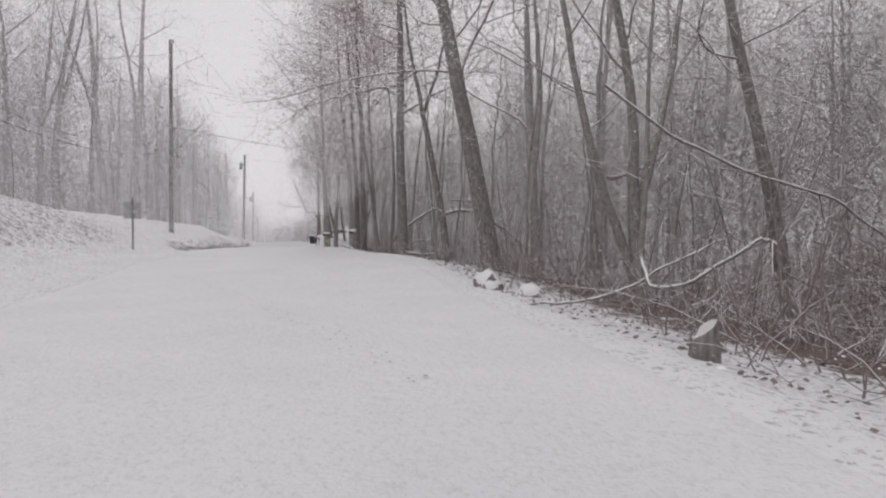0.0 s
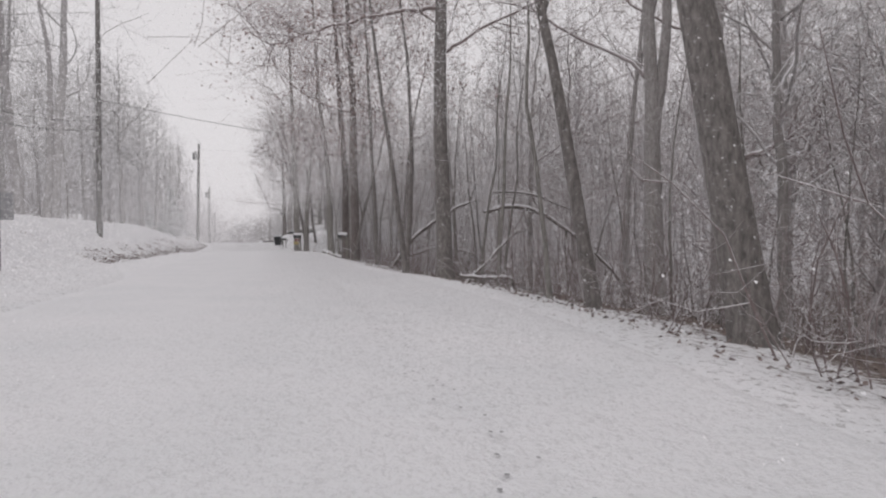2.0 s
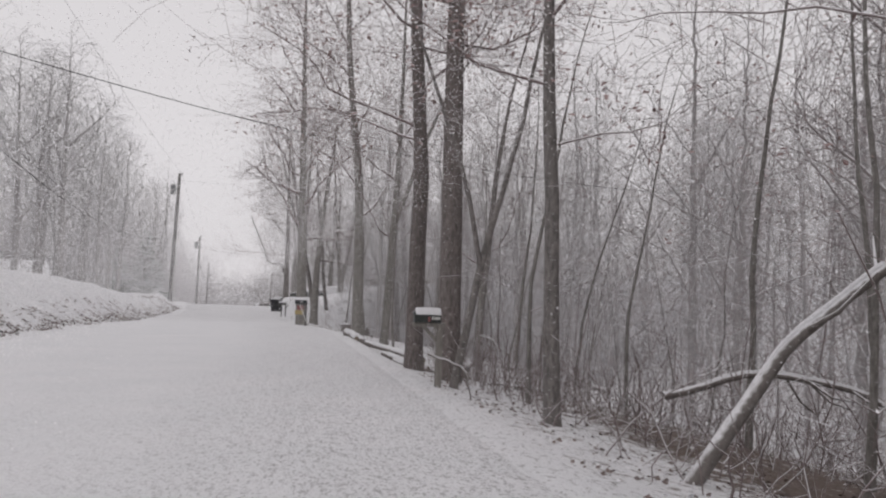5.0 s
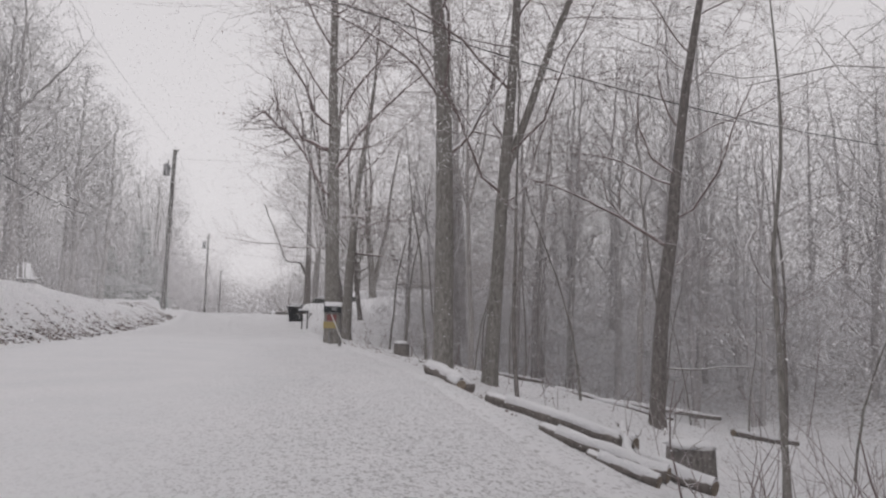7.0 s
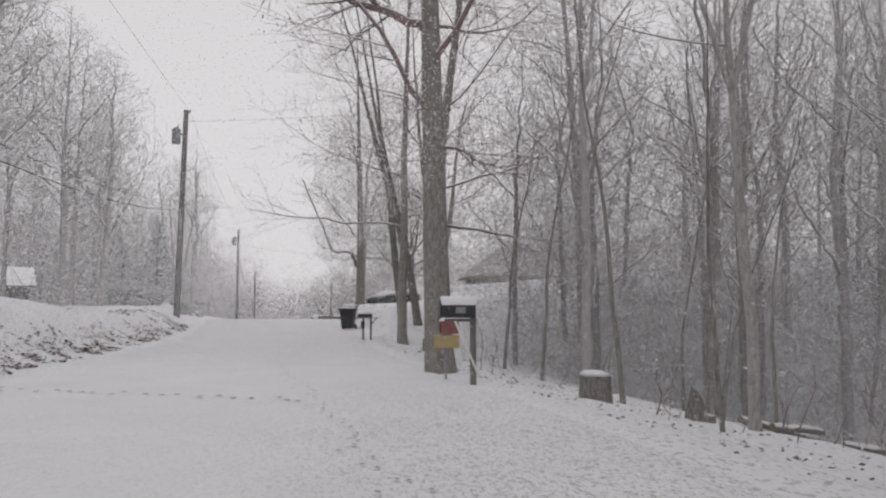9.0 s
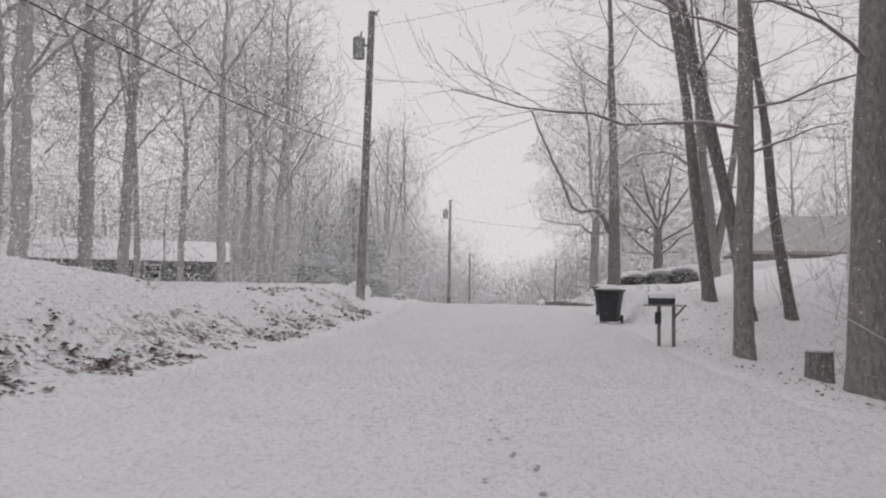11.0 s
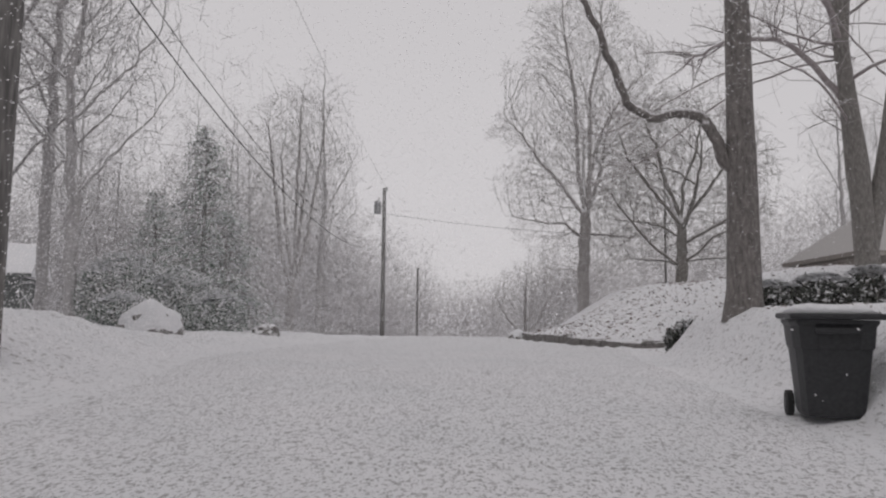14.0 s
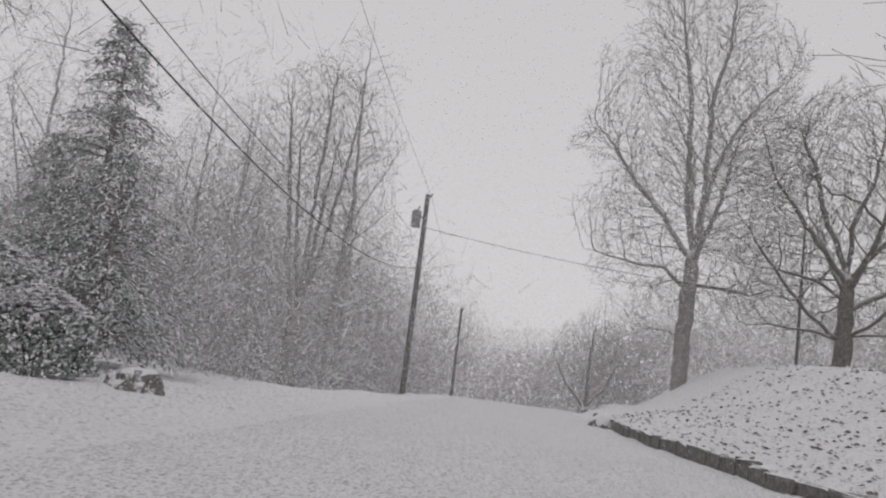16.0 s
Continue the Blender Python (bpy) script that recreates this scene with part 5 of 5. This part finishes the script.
def fallen_branch(pts, r, seed, label="fallen branch arched over and lined with snow", twigs=5):
    """Points are heights above the ground."""
    rng = random.Random(seed)
    base = Vector((pts[0][0], pts[0][1], lay(pts[0][0], pts[0][1])))
    way = [Vector((x, y, z)) - base for x, y, z in pts]
    fine = []
    for p, q in zip(way, way[1:]):
        for i in range(5):
            fine.append(p.lerp(q, i / 5) + Vector((rng.gauss(0, 0.02), rng.gauss(0, 0.02), rng.gauss(0, 0.02))))
    fine.append(way[-1])
    smooth_pts = [fine[0]] + [(a + b * 2 + c) / 4 for a, b, c in zip(fine, fine[1:], fine[2:])] + [fine[-1]]
    e = thing("fallen_branch", label, "branch", Matrix.Translation(base), "fallen branches")
    t = Tubes()
    t.add(smooth_pts, [r * (1 - 0.55 * i / len(smooth_pts)) for i in range(len(smooth_pts))], 8, 0.06, rng)
    for _ in range(twigs):
        i = rng.randint(3, len(smooth_pts) - 2)
        d = turned((smooth_pts[i + 1] - smooth_pts[i]).normalized(), radians(50), rng)
        q = smooth_pts[i]
        t.add([q, q + d * 0.35, q + d * 0.7 + Vector((0, 0, 0.15))], [r * 0.4, r * 0.28, r * 0.12], 5)
    part("wood", t.mesh("wood", M_DRIFT), None, e)
    s = Tubes()
    s.add([p + Vector((0, 0, r * 0.7)) for p in smooth_pts[2:-2]], [r * 0.55 * (1 - 0.5 * i / len(smooth_pts)) for i in range(len(smooth_pts) - 4)], 6, 0.15, rng)
    part("snow", s.mesh("snow", M_CAP), None, e, "line of snow along the branch")


fallen_branch([(6.05, 42, -0.05), (6.9, 42, 1.1), (7.84, 42, 1.8), (8.6, 42, 2.25), (9.2, 42, 2.45)], 0.075, 1)
fallen_branch([(8.4, 38, 1.9), (9.2, 38, 2.1), (10.1, 38, 2.05), (11.5, 38, 1.2), (12.9, 38, -0.1), (13.6, 38, -1.5)], 0.075, 2)
fallen_branch([(8.9, 38.5, 2.6), (10.2, 38.5, 2.55), (11.6, 38.5, 2.0)], 0.04, 3)
fallen_branch([(6.1, 31.5, -0.1), (6.6, 31.5, 0.45), (7.05, 31.5, 0.85), (7.5, 31.5, 1.3)], 0.035, 4, "broken limb propped up slantwise from the verge", 2)
fallen_branch([(6.0, 31, 0.3), (6.6, 31, 0.24), (7.2, 31, 0.22), (7.35, 31, -0.1)], 0.05, 5, "snow-topped branch lying low at the verge", 3)
fallen_branch([(6.0, 9.6, 0.75), (5.95, 9.3, 0.35), (6.3, 9.0, 0.4), (6.9, 8.9, 0.85), (7.05, 8.8, 0.8), (7.15, 8.7, 0.1)], 0.022, 6, "broken snow-lined branch bent over the verge")
fallen_branch([(5.4, 11.8, 0.0), (5.6, 11.2, 0.06), (5.85, 10.6, 0.14), (6.2, 10.2, 0.35), (6.6, 9.9, 0.65), (7.0, 9.7, 0.85)], 0.018, 7, "long thin snow-lined branch sweeping up from the verge")
fallen_branch([(6.6, 12.2, 2.95), (7.4, 11.9, 2.25), (8.4, 11.8, 1.75), (9.8, 11.8, 1.4), (10.7, 11.8, 0.8), (11.4, 11.8, -0.2)], 0.022, 8, "snow-lined bough hanging down through the brush")
fallen_branch([(5.9, 49.4, -0.1), (6.4, 49.3, 0.05), (7.3, 49.2, -0.1), (7.7, 49.1, -0.35)], 0.018, 9, "thin branch lying at the foot of the trees")
fallen_branch([(10.5, 66.2, 0.12), (11.2, 66.0, 0.1), (12.0, 66.0, 0.2), (12.8, 66.1, 0.12)], 0.02, 11, "thin level snow-lined branch caught on a tree", 1)
fallen_branch([(7.2, 44.7, 0.4), (8.4, 44.5, 0.7), (9.6, 44.2, 0.5), (10.6, 44, -0.5)], 0.05, 10)
fallen_branch([(4.62, 46.1, 0.73), (4.85, 46.1, 0.62), (5.08, 46.15, 0.55), (5.25, 46.2, -0.05)], 0.018, 12, "thin snow-lined branch arched beside the mailbox", 2)
fallen_branch([(5.62, 47.36, 0.93), (5.8, 47.3, 0.85), (5.9, 47.3, 0.72), (6.04, 47.27, 0.66), (6.07, 47.25, -0.1)], 0.016, 13, "crooked snow-lined branch hooked over the brush", 2)



# ---- yard on the crest: hedges, kerb, boulders, evergreens, houses ----
def leafy(name, label, category, x, y, w, d, h, n, seed, mat, size=0.06, snow=0.25, group=""):
    """A clipped or ragged shrub: stems inside, many small leaves over an uneven rounded form, snow on top."""
    rng = random.Random(seed)
    e = thing(name, label, category, pose(x, y, lay(x, y)), group)
    stems = Tubes()
    for _ in range(14):
        a, r = rng.uniform(0, 6.28), rng.random() ** 0.5
        foot = Vector((0.3 * r * w / 2 * math.cos(a), 0.3 * r * d / 2 * math.sin(a), -0.05))
        tip = Vector((r * w / 2 * math.cos(a), r * d / 2 * math.sin(a), h * (0.95 - 0.3 * r * r)))
        stems.add([foot, foot.lerp(tip, 0.5) + Vector((0, 0, 0.1 * h)), tip], [0.02, 0.014, 0.006], 5)
    part("framework", stems.mesh("framework", M_BARK), None, e)
    v, f, sv, sf = [], [], [], []
    for _ in range(n):
        a = rng.uniform(0, 6.28)
        t = rng.uniform(-0.1, 1) ** 1.0
        t = max(0.0, t)
        r = (1 - t ** 3) ** 0.5 * rng.uniform(0.72, 1.03) * (1 + 0.18 * noise.noise(Vector((math.cos(a) * 2, math.sin(a) * 2, t * 3 + seed))))
        p = Vector((math.cos(a) * r * w / 2, math.sin(a) * r * d / 2, h * (0.06 + 0.92 * t) * (1 + 0.12 * noise.noise(Vector((math.cos(a) * 3, math.sin(a) * 3, seed))))))
        q = Vector((rng.gauss(0, 1), rng.gauss(0, 1), rng.gauss(0, 0.7))).normalized()
        b = q.orthogonal().normalized()
        s = size * rng.uniform(0.6, 1.3)
        top = t > 0.72 and rng.random() < snow
        vv, ff = (sv, sf) if top else (v, f)
        i = len(vv)
        if top:
            vv += [p + Vector((-s, -s * 0.7, 0.02)), p + Vector((s, -s * 0.7, 0.01)), p + Vector((s, s * 0.8, 0.025)), p + Vector((-s, s * 0.8, 0.03))]
        else:
            vv += [p - q * s, p + b * s * 0.5, p + q * s, p - b * s * 0.5]
        ff.append((i, i + 1, i + 2, i + 3))
    part("foliage", mesh_object("foliage", v, f, mat), None, e)
    if sv:
        part("snow", mesh_object("snow", sv, sf, M_CAP), None, e, "clumps of snow on the leaves")
    return e


for k, (x, y, w, d, h) in enumerate([(4.5, 112.3, 1.4, 0.9, 0.5), (5.5, 112.5, 1.5, 0.9, 0.62), (6.5, 112.7, 1.4, 0.9, 0.72)]):
    leafy("hedge_shrub", "low dark clipped shrub with snow lying on it", "shrub", x, y, w, d, h, 2600, 300 + k, M_HEDGE, 0.05, 0.85, "low hedge on the lawn")
for k, (x, y, w, d, h) in enumerate([(3.6, 114.5, 1.1, 0.9, 0.68), (4.7, 114.6, 1.4, 1.0, 0.7), (6.0, 114.7, 1.6, 1.1, 0.66)]):
    leafy("hedge_shrub", "dark rounded evergreen shrub beside the driveway", "shrub", x, y, w, d, h, 2600, 310 + k, M_HEDGE, 0.055, 0.25, "shrubs by the driveway")
for k, (x, y, w, d, h) in enumerate([(-10.6, 121.8, 2.8, 2.0, 2.0), (-12.8, 122.6, 3.2, 2.2, 2.4), (-9.1, 121.2, 1.9, 1.5, 1.25), (-11.2, 119.4, 1.8, 1.4, 1.1)]):
    leafy("evergreen_shrub", "ragged evergreen shrub flecked with snow", "shrub", x, y, w, d, h, 6500, 320 + k, M_SHRUB, 0.05, 0.6, "evergreen shrubs")


def conifer(x, y, h, w, seed):
    rng = random.Random(seed)
    e = thing("conifer", "hemlock in hazed green with snow on drooping boughs", "conifer", pose(x, y, lay(x, y)), "conifers")
    t, limbs, v, f = Tubes(), Tubes(), [], []
    t.add([Vector((0, 0, h * s - 0.1)) for s in (0, 0.3, 0.6, 1)], [0.16, 0.12, 0.07, 0.01], 8)
    part("trunk", t.mesh("trunk", M_BARK_PALE_HAZE), None, e)
    z = 0.5
    while z < h * 0.98:
        for _ in range(5):
            a = rng.uniform(0, 6.28)
            ln = w * (1 - (z / h) ** 1.5) * rng.uniform(0.6, 1.1) + 0.15
            tip = Vector((math.cos(a) * ln, math.sin(a) * ln, z - 0.22 * ln + rng.uniform(-0.1, 0.25)))
            root = Vector((0, 0, z))
            mid = root.lerp(tip, 0.5) + Vector((0, 0, 0.14 * ln))
            limbs.add([root, mid, tip], [0.025, 0.016, 0.005], 4)
            for k in range(int(14 + 36 * ln)):
                s = 0.12 + 0.88 * rng.random() ** 0.6
                c = (root.lerp(mid, s * 2) if s < 0.5 else mid.lerp(tip, s * 2 - 1))
                c = c + Vector((rng.gauss(0, 0.13), rng.gauss(0, 0.13), rng.gauss(-0.06, 0.07)))
                d = Vector((math.cos(a) + rng.gauss(0, 0.8), math.sin(a) + rng.gauss(0, 0.8), rng.gauss(-0.45, 0.25))).normalized()
                b = d.cross(Vector((0, 0, 1))).normalized()
                q = rng.uniform(0.1, 0.22)
                i = len(v)
                v += [c, c + d * q * 0.5 + b * q * 0.16, c + d * q, c + d * q * 0.5 - b * q * 0.16]
                f.append((i, i + 1, i + 2, i + 3))
        z += 0.17
    tagged(part("bough", limbs.mesh("bough", M_TWIG_HAZE), None, e), "thin drooping boughs", kind="stuff")
    part("foliage", mesh_object("foliage", v, f, M_NEEDLE), None, e, "green needles lightened as haze, flecked with snow")


conifer(-11.4, 126.0, 7.7, 2.4, 1)
conifer(-14.6, 129.0, 5.8, 2.2, 2)
conifer(-9.9, 124.2, 4.2, 1.8, 3)


def boulder(x, y, w, d, h, seed, label, cover=0.97):
    e = thing("boulder", label, "boulder", pose(x, y, lay(x, y), 0, 0, seed * 40), "boulders")
    for name, mat, lift, k in (("stone", M_STONE, 0.0, 1.0), ("snow_cap", M_CAP, 0.14, cover)):
        if not k:
            continue
        bm = bmesh.new()
        bmesh.ops.create_icosphere(bm, subdivisions=3, radius=1)
        for vert in bm.verts:
            c = vert.co
            q = 1 + 0.30 * noise.noise(c * 1.3 + Vector((seed, 0, 0))) + (0.13 * noise.noise(c * 2.6 + Vector((seed, 5, 0))) if not lift else 0.05 * noise.noise(c * 3))
            vert.co = Vector((c.x * q * w / 2 * k, c.y * q * d / 2 * k, max(-0.3, c.z * q + lift) * h))
        for face in bm.faces:
            face.smooth = bool(lift)
        part(name, bm, mat, e, "thick white snow over the stone" if lift else "")


boulder(-8.6, 115.6, 1.5, 1.2, 0.62, 1, "boulder almost buried under a dome of snow")
boulder(-7.7, 121.8, 0.95, 0.8, 0.42, 2, "dark rock flecked with snow at the yard edge", 0)
boulder(-9.6, 116.9, 0.8, 0.7, 0.4, 3, "small snow-capped rock beside the shrubs")
boulder(0.32, 134.6, 0.8, 0.6, 0.36, 4, "low dark rock at the road edge on the crest")
boulder(5.4, 14.3, 0.6, 0.45, 0.24, 7, "small rock under ragged snow on the verge")
boulder(5.95, 13.8, 0.4, 0.35, 0.16, 8, "small snow-covered rock on the verge")


def kerb():
    """A low edging of rough dark stones between the road and the knoll."""
    e = thing("kerb", "low edging of rough dark stones half buried in snow", "kerb", None, "", "structure")
    line = [(7.6, 120.1), (5.0, 119.95), (3.5, 119.9), (2.5, 120.7), (1.85, 122.6), (1.5, 125), (1.1, 128), (0.7, 132), (0.45, 140)]
    rng = random.Random(3)
    for (ax, ay), (bx, by) in zip(line, line[1:]):
        ln = math.hypot(bx - ax, by - ay)
        k = max(1, round(ln / 0.62))
        for i in range(k):
            s = (i + 0.5) / k
            x, y = ax + (bx - ax) * s + rng.gauss(0, 0.02), ay + (by - ay) * s
            tall = 0.36 if y > 122.6 else 0.26
            q = block((ln / k + 0.01, 0.18, tall), (0, 0, 0), 0.03)
            for vert in q.verts:
                vert.co += Vector((rng.gauss(0, 0.012), rng.gauss(0, 0.015), rng.gauss(0, 0.018)))
            ob = part("kerb_stone", q, M_STONE, e)
            ob.matrix_basis = pose(x, y, (ground_z(x, y - 0.35) if y < 120.9 else lerp_tab(y, ROAD_Z) + 0.06) + 0.03 + rng.gauss(0, 0.008), 0, 0, math.degrees(math.atan2(by - ay, bx - ax)) + rng.gauss(0, 1))


kerb()


def house(name, x0, x1, y0, y1, eave, ridge, base, wall, roof, label, snow_roof, windows=(), hip=0.0, over=0.5):
    """A single-storey house; the ridge runs along x."""
    e = thing(name, label, "house", pose(0, 0, 0))
    t = 0.2
    for sx, sy, px, py in ((x1 - x0, t, (x0 + x1) / 2, y0 + t / 2), (x1 - x0, t, (x0 + x1) / 2, y1 - t / 2), (t, y1 - y0 - 2 * t, x0 + t / 2, (y0 + y1) / 2), (t, y1 - y0 - 2 * t, x1 - t / 2, (y0 + y1) / 2)):
        w = part("wall", block((sx, sy, eave - base), (px, py, (eave + base) / 2)), wall, e)
    bm = bmesh.new()
    ym, th = (y0 + y1) / 2, 0.18
    low = [bm.verts.new(p) for p in ((x0 - over, y0 - over, eave - 0.1), (x1 + over, y0 - over, eave - 0.1), (x1 + over, y1 + over, eave - 0.1), (x0 - over, y1 + over, eave - 0.1))]
    edge = [bm.verts.new(v.co + Vector((0, 0, th))) for v in low]
    r0, r1 = bm.verts.new((x0 - over + hip, ym, ridge)), bm.verts.new((x1 + over - hip, ym, ridge))
    bm.faces.new(list(reversed(low)))
    for i in range(4):
        bm.faces.new((low[i], low[(i + 1) % 4], edge[(i + 1) % 4], edge[i]))
    bm.faces.new((edge[0], edge[1], r1, r0))
    bm.faces.new((edge[2], edge[3], r0, r1))
    bm.faces.new((edge[1], edge[2], r1))
    bm.faces.new((edge[3], edge[0], r0))
    part("roof", bm, roof, e, "roof under smooth snow" if snow_roof else "brown shingle roof with a dusting of snow")
    part("fascia", block((x1 - x0 + 2 * over, 0.03, 0.16), ((x0 + x1) / 2, y0 - over - 0.017, eave - 0.04)), wall, e)
    for wx, wz, ww, wh in windows:
        win = part("window", block((ww + 0.14, 0.06, wh + 0.14), (wx, y0 - 0.02, wz), 0.01), M_WHITE, e)
        part("pane", block((ww, 0.02, wh), (wx, y0 - 0.062, wz)), M_GLASS, win)
        part("sash_bar", block((ww, 0.02, 0.04), (wx, y0 - 0.078, wz)), M_WHITE, win)
    return e


low_house = house("house", -38.0, -23.1, 133.5, 140.0, 2.65, 4.35, 0.6, M_SIDING, M_CAP, "low grey house with a snow-covered roof below the bank", True, [(-34, 1.9, 1.0, 0.9), (-28, 1.9, 1.0, 0.9)])
low_house.matrix_basis = pose(-23.1, 133.5, 0, 0, 0, 24) @ pose(23.1, -133.5, 0)
house("house", 14.2, 26.0, 130.5, 138.0, 3.6, 6.3, 1.4, M_BRICK, M_SHINGLE, "tan house with a brown hipped roof on the rise", False, [(16.5, 2.6, 1.1, 1.2), (20, 2.6, 1.1, 1.2)], 3.0, 0.6)

# ---- footprints on the road ----
def tracks(a, b, n, wide, bow, seed, label):
    """A line of slushy prints from a to b, left and right foot in turn."""
    rng = random.Random(seed)
    v, f = [], []
    for k in range(n):
        s = k / (n - 1)
        x = a[0] + (b[0] - a[0]) * s ** bow + rng.gauss(0, 0.09)
        y = a[1] + (b[1] - a[1]) * s + rng.gauss(0, 0.11) + (0.12 if k % 2 else 0)
        z = lay(x, y) + (0.034 if lerp_tab(y, EDGE_L) < x < lerp_tab(y, EDGE_R) else 0.012)
        i = len(v)
        for j in range(8):
            t = j * math.pi / 4
            v.append((x + wide * math.cos(t) * rng.uniform(0.7, 1.2), y + wide * 1.7 * math.sin(t) * rng.uniform(0.7, 1.2), z))
        f.append(tuple(range(i, i + 8)))
    tagged(new("footprints", mesh_object("footprints", v, f, M_SLUSH)), label, "footprints", kind="stuff")


tracks((-0.6, 17.8), (3.3, 6.6), 90, 0.013, 0.68, 12, "line of slushy grey prints crossing the snowy road")
tracks((3.45, 11.0), (2.9, 31.0), 110, 0.012, 0.15, 15, "faint line of slush near the road edge")
tracks((-3.4, 75.9), (1.6, 73.4), 21, 0.042, 1.0, 13, "row of dark footprints across the road to the mailbox")
tracks((3.6, 56.0), (0.3, 84.0), 120, 0.02, 1.1, 14, "faint line of slush along the wheel ruts")


# ---- falling snow ----
def falling_snow():
    """Flakes hanging in the air, small over the road, oversized among and behind the trees to stand for haze."""
    rng = np.random.default_rng(4)
    sets = []

    def lane(y):
        return np.interp(y, (0, 8, 20, 42, 62, 83, 100, 112), (2.7, 2.0, 1.9, 2.9, 1.9, 0.4, -0.3, -1.7))

    def cloud_of(n, lo, hi, size):
        c = rng.uniform(lo, hi, (n, 3))
        c = c[(np.abs(c[:, 0] - lane(c[:, 1])) > 1.3) | (c[:, 2] > 2.6)]
        sets.append((c, np.full(len(c), size)))

    cloud_of(60000, (-6, 6, -0.3), (5, 135, 6), 0.0065)
    n = 260000
    y, r, a = rng.uniform(4, 128, n), 2.2 * (8.5 / 2.2) ** rng.random(n), rng.uniform(radians(52), radians(200), n)
    # Size grows with distance from the camera's lane, to fit its view.
    sets.append((np.stack([lane(y) + r * np.cos(a), y, 1.2 + 0.6 * r * np.sin(a)], 1), 0.0022 * r))
    cloud_of(12000, (5, 4, -3), (12, 110, 6), 0.0065)
    cloud_of(70000, (12, 0, -3), (18, 110, 10), 0.011)
    cloud_of(60000, (20, 0, -3), (30, 115, 12), 0.03)
    cloud_of(60000, (30, 0, -3), (68, 125, 20), 0.10)
    cloud_of(90000, (-13, 34, 0), (-6, 140, 8), 0.010)
    cloud_of(70000, (-30, 40, 0), (-14, 150, 14), 0.02)
    cloud_of(60000, (-70, 40, 0), (-30, 160, 18), 0.10)
    cloud_of(45000, (-26, 138, -4), (24, 185, 8), 0.018)
    cloud_of(60000, (-80, 183, -9), (80, 300, 18), 0.12)
    c = np.concatenate([p for p, _ in sets])
    s = np.concatenate([q for _, q in sets]) * rng.uniform(0.7, 1.3, len(c))
    yaw, spin = rng.normal(0, 0.5, len(c)), rng.uniform(0, 2 * np.pi, len(c))
    right = np.stack([np.cos(yaw), np.sin(yaw), np.zeros(len(c))], 1)
    # Leaned back to catch the sky, so the added haze looks bright.
    up = np.stack([np.zeros(len(c)), rng.normal(1.0, 0.25, len(c)), np.ones(len(c))], 1)
    tri = [c + (right * np.cos(spin + a)[:, None] + up * np.sin(spin + a)[:, None]) * s[:, None] for a in (0, 2.09, 4.19)]
    v = np.stack(tri, 1).reshape(-1, 3)
    soup("falling_snow", v, M_FLAKE, "snowflakes falling thickly, enlarged far off to stand for haze", "snowflakes")


falling_snow()
